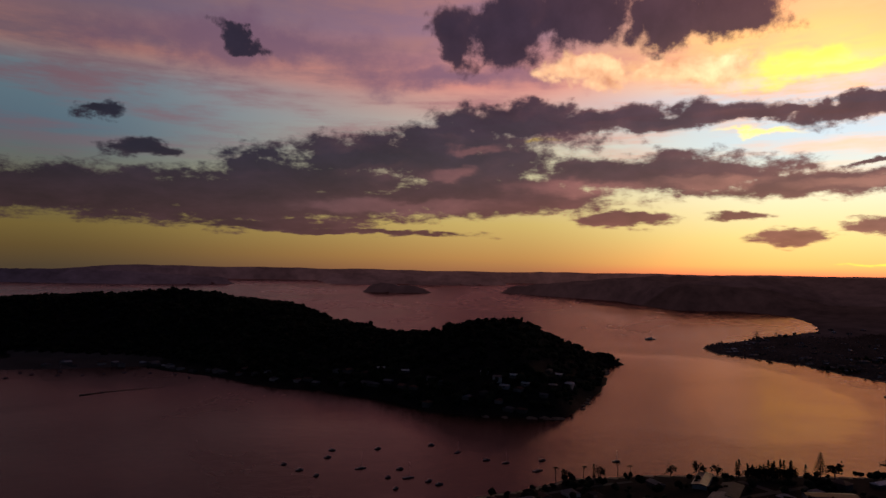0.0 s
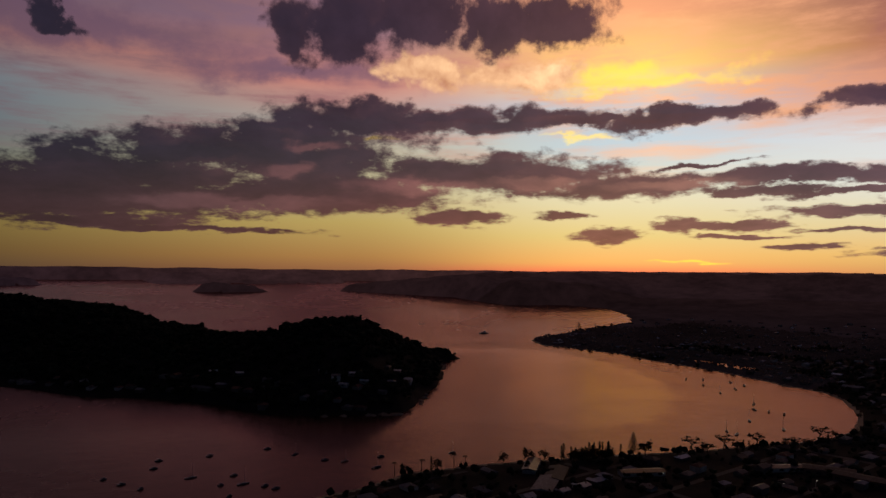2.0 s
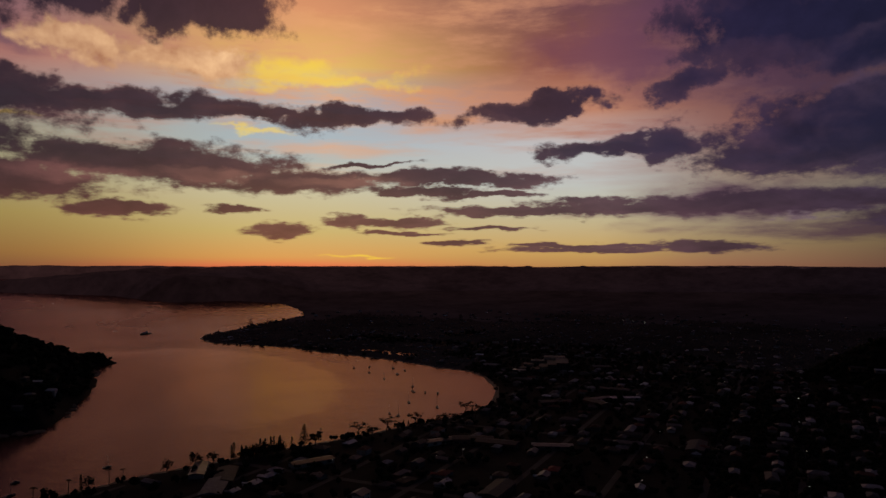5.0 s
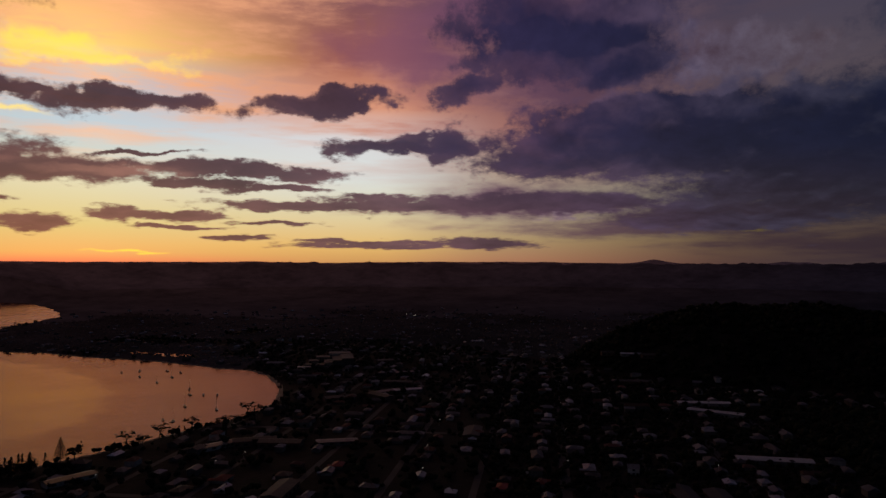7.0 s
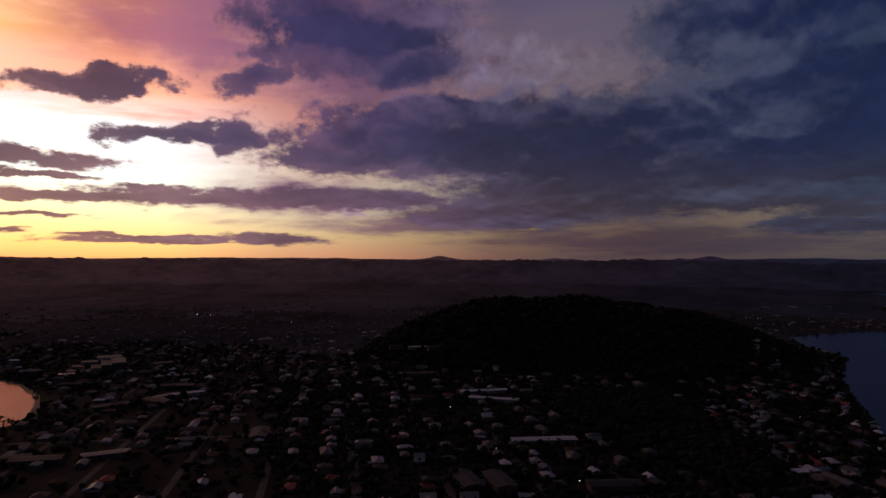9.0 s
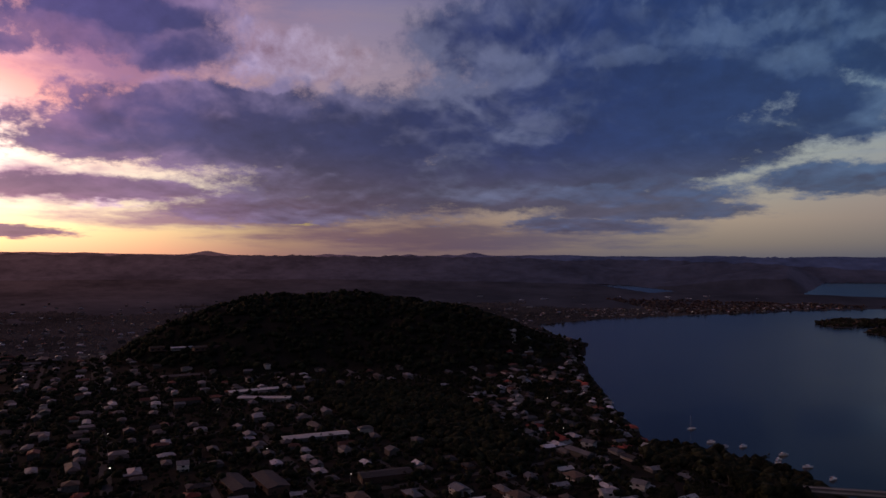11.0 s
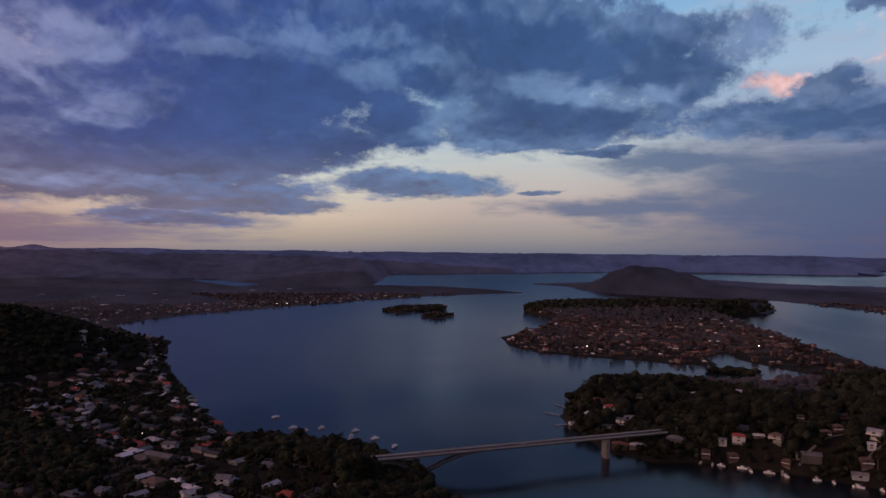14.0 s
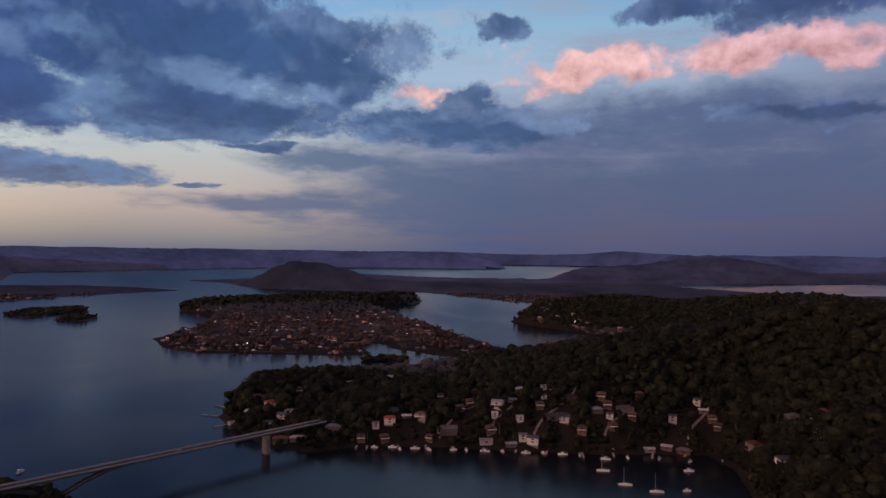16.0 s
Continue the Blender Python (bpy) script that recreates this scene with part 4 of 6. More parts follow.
# ---- houses ----
def roof_on(kind, w, d, h, rise, over=0.6):
    """Verts and faces of a closed hip or gable roof over a w by d house."""
    a, b2 = w / 2 + over, d / 2 + over
    ridge = a - (b2 if kind == "hip" else 0.0)
    v = [(-a, -b2, h), (a, -b2, h), (a, b2, h), (-a, b2, h), (-ridge, 0, h + rise), (ridge, 0, h + rise)]
    v += [(x, y, z - 0.25) for x, y, z in v[:4]]
    f = [(0, 1, 5, 4), (2, 3, 4, 5), (3, 0, 4), (1, 2, 5), (6, 7, 1, 0), (7, 8, 2, 1), (8, 9, 3, 2), (9, 6, 0, 3), (9, 8, 7, 6)]
    return v, f


def house(kind, w, d, storeys, roof_mat, wall_mat, label, wing=True, deck=False):
    ob = tagged(empty("house"), label, "house", "houses of the bayside suburbs")
    h = 2.9 * storeys
    bm = boxed(-w / 2, w / 2, -d / 2, d / 2, -2.5, h)
    part("wall", bm, M[wall_mat], ob)
    roof = part("roof", shaped(*roof_on(kind, w, d, h, d * 0.22)), M[roof_mat], ob)
    if wing:
        part("wall", boxed(w / 2 - d * 0.42, w / 2 - 0.3, -d / 2 - 3.4, -d / 2 + 0.4, -2.5, h - 0.3), M[wall_mat], ob)
        v, f = roof_on("gable", 4.6, d * 0.42, h - 0.3, d * 0.1)
        v = [(w / 2 - d * 0.22 + y, -d / 2 - 1.3 - x, z) for x, y, z in v]
        part("roof", shaped(v, f), M[roof_mat], ob)
    part("door", boxed(-0.5, 0.5, -d / 2 - 0.06, -d / 2 + 0.02, 0.1, 2.15), M["timber"], ob)
    for s in range(storeys):
        for x in (-w * 0.32, w * 0.12 if wing else w * 0.3):
            win = part("window", boxed(x - 1.0, x + 1.0, -d / 2 - 0.05, -d / 2 + 0.02, s * 2.9 + 0.9, s * 2.9 + 2.2), M["glass"], ob)
        part("window", boxed(-1.6, 1.6, d / 2 - 0.02, d / 2 + 0.05, s * 2.9 + 0.5, s * 2.9 + 2.3), M["glass"], ob)
    if deck:
        part("foundation", boxed(-w / 2 + 0.2, w / 2 - 0.2, -d / 2 + 0.2, d / 2 - 0.2, -8, -2.5), M["dark_concrete"], ob)
        balcony = part("balcony", boxed(-w / 2, w / 2, d / 2, d / 2 + 2.6, 2.6, 2.85), M["wall_bright"], ob)
        part("balustrade", boxed(-w / 2, w / 2, d / 2 + 2.5, d / 2 + 2.6, 2.85, 3.85), M["wall_bright"], balcony)
    else:
        part("chimney", boxed(-w * 0.2, -w * 0.2 + 0.8, d * 0.12, d * 0.12 + 0.6, h, h + d * 0.22 + 0.6), M["wall_brick"], roof)
    return ob


HOUSES = [
    house("hip", 15, 10, 1, "roof_grey", "wall_brick", "single-storey brick house with a dark grey hipped tile roof"),
    house("gable", 14, 9, 1, "roof_pale", "wall_board", "weatherboard cottage with a pale metal gable roof"),
    house("hip", 16, 11, 1, "roof_red", "wall_white", "cream house with a terracotta hipped tile roof"),
    house("gable", 13, 11, 2, "roof_pale", "wall_bright", "two-storey white house with a pale metal roof", False, True),
    house("hip", 14, 12, 2, "roof_brown", "wall_white", "two-storey cream house with a brown tile roof and balcony", False, True),
    house("hip", 17, 10, 1, "roof_pale", "wall_brick", "long brick bungalow with a light grey hipped roof"),
    house("gable", 12, 8, 1, "roof_white", "wall_white", "small cottage with a bright white metal roof"),
    house("gable", 9, 8, 2, "roof_pale", "wall_bright", "narrow two-storey white house with a balcony to the water", False, True),
    house("hip", 10, 9, 2, "roof_brown", "wall_brick", "narrow brown brick house with a balcony to the water", False, True),
    house("hip", 14, 12, 2, "roof_red", "wall_bright", "two-storey white waterfront house with a bright red roof", False, True),
]

# plots: rows on a street grid that runs with the main road, and strips along the shores
rng = np.random.default_rng(5)
GRID = radians(25.3)
UX, UY = math.cos(GRID), math.sin(GRID)
PLOTS = []   # x, y, turn in degrees


def rows_of_plots(ux, uy, street, pitch, u0, u1, v0, v1, ok, base_u=0.0, base_v=0.0, miss=0.12, jig=1.6):
    turn = math.degrees(math.atan2(uy, ux))
    us = np.arange(u0, u1, pitch)
    for k, v in enumerate(np.arange(v0, v1, street)):
        for side in (-1, 1):
            u = us + rng.uniform(-5, 5, us.shape) * jig
            vv = v + side * (17 + rng.uniform(-4, 7, us.shape) * jig)
            x, y = base_u + u * ux - vv * uy, base_v + u * uy + vv * ux
            good = ok(x, y) & (rng.random(us.shape) > miss)
            for px, py in zip(x[good], y[good]):
                PLOTS.append((px, py, turn + (0 if side > 0 else 180) + float(rng.choice([0, 0, 90])) + rng.uniform(-3, 3) * jig))


PARK = [(1080, 170), (1060, -40), (860, -90), (700, -115), (650, -80), (760, 10), (860, 75), (960, 130)]


def flat_main(x, y):
    h, d, up = land_height(x, y)
    r = np.hypot(x, y)
    b = np.degrees(np.arctan2(x, y))
    big = np.zeros(x.shape, bool)
    for cx, cy, rad in ((1100, 1000, 110), (260, 660, 40), (780, 110, 30)):
        big |= np.hypot(x - cx, y - cy) < rad
    park = inside_by(PARK, x, y) > 0
    thin_out = rng.random(x.shape) > np.clip((r - 1300) / 1900, 0, 0.95)
    return ~park & thin_out & (d > 26) & (up < 9) & (r > 430) & (r < 3300) & (b > -5) & (b < 122) & ~big


def strip(lo, hi, steep):
    def ok(x, y):
        h, d, up = land_height(x, y)
        return (d > lo) & (d < hi) & (up < steep)
    return ok


rows_of_plots(UX, UY, 80, 23, -800, 3400, -1700, 2400, flat_main, 0.0, 0.0, 0.42)
rows_of_plots(math.cos(-0.55), math.sin(-0.55), 50, 17, -700, 900, -420, 330, strip(7, 900, 14), 1150, -1320, 0.58, 4.0)
near_strip = strip(6, 120, 60)
rows_of_plots(math.cos(-0.55), math.sin(-0.55), 46, 24, -700, 700, -160, 260, lambda x, y: near_strip(x, y) & (inside_by(HEADLAND, x, y) > 0) & (inside_by(HEADLAND, x, y) < 60) & (y < 1450 - 0.25 * x) & (x < 180), -200, 1250, 0.55)
rows_of_plots(math.cos(0.55), math.sin(0.55), 40, 24, -420, 330, -120, 220, lambda x, y: near_strip(x, y) & (inside_by(EAST_BANK + EAST_BACK, x, y) > 8) & (inside_by(EAST_BANK + EAST_BACK, x, y) < 75) & (y > -980), 330, -690, 0.72)
rows_of_plots(math.cos(2.3), math.sin(2.3), 46, 26, -900, 900, -100, 260, lambda x, y: near_strip(x, y) & (inside_by(EAST_BANK + EAST_BACK, x, y) > 0) & (y < -1650) & (x < 900), 560, -1850, 0.3)
far_strip = strip(10, 300, 40)
rows_of_plots(math.cos(1.9), math.sin(1.9), 70, 30, -2400, 1200, -300, 400, lambda x, y: far_strip(x, y) & (y < -560) & (y > -1800) & (x > 2200) & (x < 3500), 2600, -1300, 0.3)
rows_of_plots(1, 0, 70, 30, -900, 900, -200, 200, lambda x, y: far_strip(x, y) & (x < 1700) & (x > -400), 900, -2750, 0.35)
PLOTS = np.array(PLOTS)
plot_r = np.hypot(PLOTS[:, 0], PLOTS[:, 1])
plot_b = np.degrees(np.arctan2(PLOTS[:, 0], PLOTS[:, 1]))
nearness = plot_r + np.where((plot_b > 12) & (plot_b < 185), 0, 900)
order = np.argsort(nearness)
THINGS, REST = order[:175], order[175:]

SLOPE = [(406, -638, 9), (380, -660, 4), (416, -626, 7), (396, -656, 6), (350, -661, 1), (344, -704, 8), (346, -686, 8), (309, -703, 3), (307, -691, 7), (305, -676, 8), (299, -718, 1), (277, -759, 7),
         (269, -738, 7), (267, -720, 8), (238, -718, 3), (260, -684, 3), (280, -672, 1), (271, -682, 7), (211, -761, 8), (203, -755, 8), (197, -744, 7), (191, -734, 8), (176, -756, 8), (118, -807, 7),
         (111, -800, 6), (101, -792, 8), (94, -784, 8), (574, -640, 9), (542, -623, 3), (546, -604, 1), (584, -703, 8), (560, -780, 6), (497, -741, 6), (505, -851, 8), (537, -843, 7), (354, -739, 0),
         (218, -715, 8), (138, -743, 6), (153, -732, 1), (122, -748, 0), (422, -608, 8), (401, -620, 8), (361, -646, 8), (305, -665, 1), (385, -713, 8), (281, -698, 7), (240, -744, 0), (176, -782, 8),
         (138, -774, 7)]

# the crowded lakeside street, a row on each side
LAKE_ROWS = [[(1800, -244), (1413, -205), (1109, -155), (970, -118), (869, -112), (776, -136), (727, -168)], [(1760, -346), (1555, -331), (1203, -286), (981, -250), (905, -238), (821, -236), (740, -236)]]
LAKESIDE = []
for line in LAKE_ROWS:
    for (x0, y0), (x1, y1) in zip(line, line[1:]):
        run = math.hypot(x1 - x0, y1 - y0)
        for s in np.arange(0, run, 22):
            for rank in (-13, 13):
                f = min(1.0, (s + rng.uniform(-4, 4)) / run)
                x, y = x0 + (x1 - x0) * f + rng.uniform(-6, 6), y0 + (y1 - y0) * f + rank + rng.uniform(-7, 7)
                if x > 1420 or rng.random() < 0.18:
                    continue
                if land_height(np.array([x]), np.array([y]))[1][0] > 6 and min(math.hypot(x - px, y - py) for px, py in [(p[0], p[1]) for p in PLOTS[order[:900]]] + [(p[0], p[1]) for p in LAKESIDE] + [(9e9, 0)]) > 14:
                    LAKESIDE.append((x, y, math.degrees(math.atan2(y1 - y0, x1 - x0)) + rng.uniform(-10, 10)))

# the far houses, joined: the mainland's darker streets, and the brick suburbs of the islands and the east bank, whose
# colours hold the sunset's red
base_faces = [(0, 1, 5, 4), (1, 2, 6, 5), (2, 3, 7, 6), (3, 0, 4, 7), (8, 9, 13, 12), (10, 11, 12, 13), (11, 8, 12, 12), (9, 10, 13, 13)]


def join_houses(name, label, which, mats, roofs, size=1.0):
    hv, hf, hi = [], [], []
    for i in which:
        x, y, turn = PLOTS[i]
        w, d, h = rng.uniform(11, 18) * size * (1.9 if rng.random() < 0.07 else 1.0), rng.uniform(8, 12) * size, 3.0 if rng.random() < 0.75 else 5.8
        ridge = w / 2 - d / 2 if rng.random() < 0.65 else w / 2
        a, c = w / 2, d / 2
        v = np.array([(-a, -c, -2), (a, -c, -2), (a, c, -2), (-a, c, -2), (-a, -c, h), (a, -c, h), (a, c, h), (-a, c, h),
                      (-a - .6, -c - .6, h), (a + .6, -c - .6, h), (a + .6, c + .6, h), (-a - .6, c + .6, h), (-ridge, 0, h + d * .24), (ridge, 0, h + d * .24)])
        ct, st = math.cos(radians(turn)), math.sin(radians(turn))
        n0 = len(hv) * 14
        hv.append(np.c_[v[:, 0] * ct - v[:, 1] * st + x, v[:, 0] * st + v[:, 1] * ct + y, v[:, 2]])
        roof = int(rng.choice(roofs))
        for k, f in enumerate(base_faces):
            k_mat = 3 if k < 4 else roof
            hf.append((n0 + f[0], n0 + f[1], n0 + f[2]))
            hi.append(k_mat)
            if f[2] != f[3]:
                hf.append((n0 + f[0], n0 + f[2], n0 + f[3]))
                hi.append(k_mat)
    hv = np.array(hv)
    hv[:, :, 2] += land_height(PLOTS[which][:, 0], PLOTS[which][:, 1])[0][:, None]
    fx, fy, fz = drawn_in(hv[..., 0].ravel(), hv[..., 1].ravel(), hv[..., 2].ravel())
    tagged(new(name, quick(name, np.c_[fx, fy, fz], hf, mats, hi)), label, "houses", kind="stuff")


brick_side = (PLOTS[REST][:, 1] < -900) & (PLOTS[REST][:, 0] < 2300)
join_houses("far_houses", "hundreds of small suburban houses with pale, grey and red roofs", REST[~brick_side], [M["stuff_pale"], M["stuff_grey"], M["stuff_red"], M["stuff_wall"]], [0, 1, 1, 1, 1, 2])
streets = REST[brick_side]
streets = streets[rough_noise(PLOTS[streets][:, 0], PLOTS[streets][:, 1], 2.2) + rng.uniform(-0.45, 0.45, len(streets)) > -0.12]
join_houses("island_houses", "crowded brick and tile houses on the low islands, reddened as by sunset light", streets, [M["stuff_light"], M["stuff_sunset_tile"], M["stuff_red"], M["stuff_sunset_brick"]], [0, 0, 1, 1, 2, 2], 0.74)

for i in THINGS:
    x, y, turn = PLOTS[i]
    kind = int(rng.choice([0, 0, 0, 1, 1, 2, 4, 5, 5, 6, 4, 3, 6, 1]))
    put(HOUSES[kind], stand(x, y, turn) @ Matrix.Diagonal((rng.uniform(0.75, 1.25), rng.uniform(0.8, 1.2), rng.uniform(0.85, 1.1), 1)))

for x, y, turn in LAKESIDE:
    put(HOUSES[int(rng.choice([1, 1, 5, 5, 6, 2, 3, 6, 0]))], stand(x, y, turn) @ Matrix.Diagonal((rng.uniform(0.75, 1.1), rng.uniform(0.8, 1.1), rng.uniform(0.85, 1.1), 1)))

# ---- woods, gardens and single trees ----
ico = bmesh.new()
bmesh.ops.create_icosphere(ico, subdivisions=1, radius=1)
ICO_V = np.array([v.co[:] for v in ico.verts])
ICO_F = np.array([[v.index for v in f.verts] for f in ico.faces])
ico.free()


def lumps(points, sizes, squash=0.8, jitter=0.28, lobes=1, seed=3):
    """Uneven leafy lumps at points; each may have several lobes."""
    g = np.random.default_rng(seed)
    if lobes > 1:
        off = g.normal(0, 0.42, (len(points), lobes, 3)) * sizes[:, None, None]
        off[:, 0] = 0
        off[:, :, 2] *= 0.55
        points = (points[:, None, :] + off).reshape(-1, 3)
        sizes = (sizes[:, None] * g.uniform(0.5, 0.8, (len(sizes), lobes))).ravel()
    n, m = len(points), len(ICO_V)
    v = ICO_V[None] * (1 + g.uniform(-jitter, jitter, (n, m, 1))) * sizes[:, None, None]
    a = g.uniform(0, 6.28, n)[:, None]
    x = v[..., 0] * np.cos(a) - v[..., 1] * np.sin(a)
    y = v[..., 0] * np.sin(a) + v[..., 1] * np.cos(a)
    v = np.stack([x, y, v[..., 2] * squash], -1) + points[:, None, :]
    f = ICO_F[None] + (np.arange(n) * m)[:, None, None]
    return v.reshape(-1, 3), f.reshape(-1, 3)


def wedge(n, b0, b1, r0, r1):
    b = np.radians(rng.uniform(b0, b1, n))
    r = np.sqrt(rng.uniform(r0 * r0, r1 * r1, n))
    return r * np.sin(b), r * np.cos(b)


def grove(name, label, x, y, size, sink, lobes, seed, mat="canopy"):
    h = land_height(x, y)[0]
    z = h + size * sink
    k = np.hypot(*drawn_in(x, y, z)[:2]) / np.hypot(x, y)
    px, py, pz = drawn_in(x, y, z)
    v, f = lumps(np.c_[px, py, pz], size * k, 0.85, 0.42, lobes, seed)
    ob = new(name, quick(name, v, f, [M[mat]], smooth=True))
    return tagged(ob, label, "trees", kind="stuff")


def keep_clear(x, y, gap=10.0):
    cell = {}
    for hx, hy in [(p[0], p[1]) for p in PLOTS[order[:1800]]] + [(p[0], p[1]) for p in LAKESIDE] + [(p[0] * k, p[1] * k) for p in SLOPE for k in (1.0, 0.985, 0.97)]:
        cell.setdefault((int(hx // 20), int(hy // 20)), []).append((hx, hy))
    ok = np.ones(len(x), bool)
    for i, (px, py) in enumerate(zip(x, y)):
        cx, cy = int(px // 20), int(py // 20)
        for dx in (-1, 0, 1):
            for dy in (-1, 0, 1):
                for hx, hy in cell.get((cx + dx, cy + dy), ()):
                    if (hx - px) ** 2 + (hy - py) ** 2 < gap * gap:
                        ok[i] = False
    return ok


x, y = wedge(15000, 95, 186, 440, 1000)
h, d, up = land_height(x, y)
good = (up > 5) & (d > 3)
good[good] = keep_clear(x[good], y[good], 9.5)
grove("near_woodland", "dense dark eucalypt forest on the slope above the bridge", x[good], y[good], 3.0 + 6.2 * rng.random(good.sum()) ** 1.4, 0.8, 4, 11, "slope_canopy")
x, y = wedge(62000, -38, 186, 950, 2450)
h, d, up = land_height(x, y)
good = (up > 6) & (d > 5)
good[good] = keep_clear(x[good], y[good], 9.0)
island = good & (y < -900) & (x < 2300) & (x > -0.51 * y)
# the island's bush takes the emissive haze material too
grove("island_woodland", "low bush hazed by a faint painted glow on the wooded half of the brick suburb's island", x[island], y[island], rng.uniform(4.0, 7.5, island.sum()), 0.4, 2, 27, "hazed")
good &= ~island
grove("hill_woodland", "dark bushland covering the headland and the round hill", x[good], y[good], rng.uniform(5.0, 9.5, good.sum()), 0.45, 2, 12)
x, y = wedge(16000, -38, 186, 2400, 3300)
h, d, up = land_height(x, y)
good = (up > 6) & (d > 8)
grove("far_woodland", "dark bushland on the farther hills", x[good], y[good], rng.uniform(7, 12, good.sum()), 0.3, 1, 13)
x, y = wedge(78000, -10, 186, 440, 3500)
h, d, up = land_height(x, y)
good = (up <= 7) & (d > 7)
good[good] = keep_clear(x[good], y[good], 7.5)
good &= rough_noise(x, y, 1.6) > -0.9 + 0.5 * rng.random(len(x))
island = good & (y < -900)
grove("island_trees", "small garden trees between the brick houses of the islands", x[island], y[island], 2.2 + 5.6 * rng.random(island.sum()) ** 2.0, 0.8, 2, 17, "sunset_brush")
good &= (y >= -900) & (rng.random(len(x)) > np.clip((np.hypot(x, y) - 2500) / 1000, 0, 0.92))
# trees past this wandering range glow faintly in place of haze
hazed_at = np.hypot(x, y) + 420 * rough_noise(x, y, 0.5)
beyond = good & (hazed_at > 1750)
good &= hazed_at < 2750
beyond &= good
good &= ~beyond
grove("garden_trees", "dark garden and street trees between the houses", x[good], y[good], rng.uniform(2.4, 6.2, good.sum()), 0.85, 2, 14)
grove("suburb_trees", "trees hazed by a faint painted glow over the farther streets of the town", x[beyond], y[beyond], rng.uniform(2.6, 6.4, beyond.sum()), 0.7, 2, 24, "hazed")
x, y = wedge(12000, 60, 126, 440, 1200)
h, d, up = land_height(x, y)
good = (up <= 9) & (d > 4)
good[good] = keep_clear(x[good], y[good], 7.0)
grove("garden_shrubs", "low dark shrubs and small trees round the houses", x[good], y[good], rng.uniform(1.4, 3.6, good.sum()), 0.7, 2, 18)
# the two low wooded isles in the lake
x, y = rng.uniform(1800, 2300, 2600), rng.uniform(-1580, -1180, 2600)
x, y = np.r_[x, rng.uniform(670, 770, 300)], np.r_[y, rng.uniform(-1160, -1070, 300)]
good = (inside_by(ISLE_A, x, y) > 4) | (inside_by(ISLE_B, x, y) > 4) | (inside_by(ISLE_C, x, y) > 2)
grove("isle_trees", "low dark mangrove trees covering the small isles", x[good], y[good], rng.uniform(4.5, 7.5, good.sum()), 0.6, 2, 26)
# thick trees on the near point by the bridge
x, y = wedge(2600, 108, 126, 470, 780)
h, d, up = land_height(x, y)
good = (d > 2) & (d < 75)
x2, y2 = rng.uniform(640, 1090, 2600), rng.uniform(-120, 180, 2600)
in_park = inside_by(PARK, x2, y2) > 0
x, y, good = np.r_[x, x2], np.r_[y, y2], np.r_[good, in_park]
grove("point_trees", "thick dark trees of the bridge point and the park", x[good], y[good], rng.uniform(4, 7, good.sum()), 0.9, 3, 15)
# tall trees that hide the bridge's western end
s_ = rng.uniform(-14, 20, 100)
x, y = 533 - 0.24 * s_ + rng.uniform(-5, 4, 100), -280 - 0.97 * s_
up_by = np.tile([1.0, 2.0, 3.0, 4.0], 25)
grove("bridge_trees", "tall dark trees crowding the western bridge end", x, y, rng.uniform(4.2, 5.8, 100), up_by, 3, 19)
# trees between the lakeside houses
pick = np.array(LAKESIDE)
x, y = (np.concatenate([pick[:, i] + rng.uniform(-14, 14, len(pick)) for _ in range(4)]) for i in (0, 1))
good = (land_height(x, y)[1] > 4)
good[good] = keep_clear(x[good], y[good], 6.5)
grove("street_trees", "dark rounded trees between the lakeside houses", x[good], y[good], rng.uniform(2.5, 5.0, good.sum()), 1.0, 3, 20)
# shrubs and garden growth on the slope between the waterfront houses
x, y = wedge(9000, 132, 184, 560, 860)
h, d, up = land_height(x, y)
good = (d > 2) & (d < 110) & (up > 1)
good[good] = keep_clear(x[good], y[good], 6.5)
grove("slope_shrubs", "low shrubs and garden growth on the waterfront slope", x[good], y[good], 1.4 + 4.0 * rng.random(good.sum()) ** 2.0, 0.7, 3, 16, "slope_canopy")

# ---- houses picked out on the eastern slope and by the shores ----
def facing_drone(x, y):
    return math.degrees(math.atan2(x, -y))


for x, y, kind in SLOPE:
    put(HOUSES[kind], stand(x, y, facing_drone(x, y) + rng.uniform(-22, 22), None, rng.uniform(0.72, 0.95)))
for x, y, kind in [(816, -136, 2), (740, -154, 1), (734, -178, 3), (726, -212, 2), (716, -236, 3), (628, -100, 1), (578, -156, 3), (632, -78, 5), (600, -190, 3), (680, -180, 1)]:
    put(HOUSES[kind], stand(x, y, rng.uniform(0, 180)))

for x, y, kind in [(67, 1089, 6), (85, 1066, 3), (109, 1072, 6), (126, 1054, 6), (95, 1050, 1), (189, 1138, 6), (205, 1127, 3), (-59, 1160, 6), (-15, 1114, 1), (-102, 1201, 6)]:
    put(HOUSES[kind], stand(x, y, facing_drone(x, y) + rng.uniform(-30, 30)))

# ---- large buildings ----
def long_building(length, width, high, roof, wall, label):
    ob = tagged(empty("hall"), label, "building", "large flat buildings of the town")
    part("wall", boxed(-length / 2, length / 2, -width / 2, width / 2, -1, high), M[wall], ob)
    part("roof", shaped(*roof_on("gable", length, width, high, width * 0.1, 0.8)), M[roof], ob)
    n = max(3, int(length / 9))
    for i in range(n):
        x = -length / 2 + (i + 0.5) * length / n
        part("window", boxed(x - 2.2, x + 2.2, -width / 2 - 0.06, -width / 2 + 0.02, 1.2, min(high - 0.6, 3.4)), M["glass"], ob)
    part("door", boxed(length / 2 - 0.02, length / 2 + 0.06, -1.8, 1.8, 0, 3.2), M["timber"], ob)
    return ob


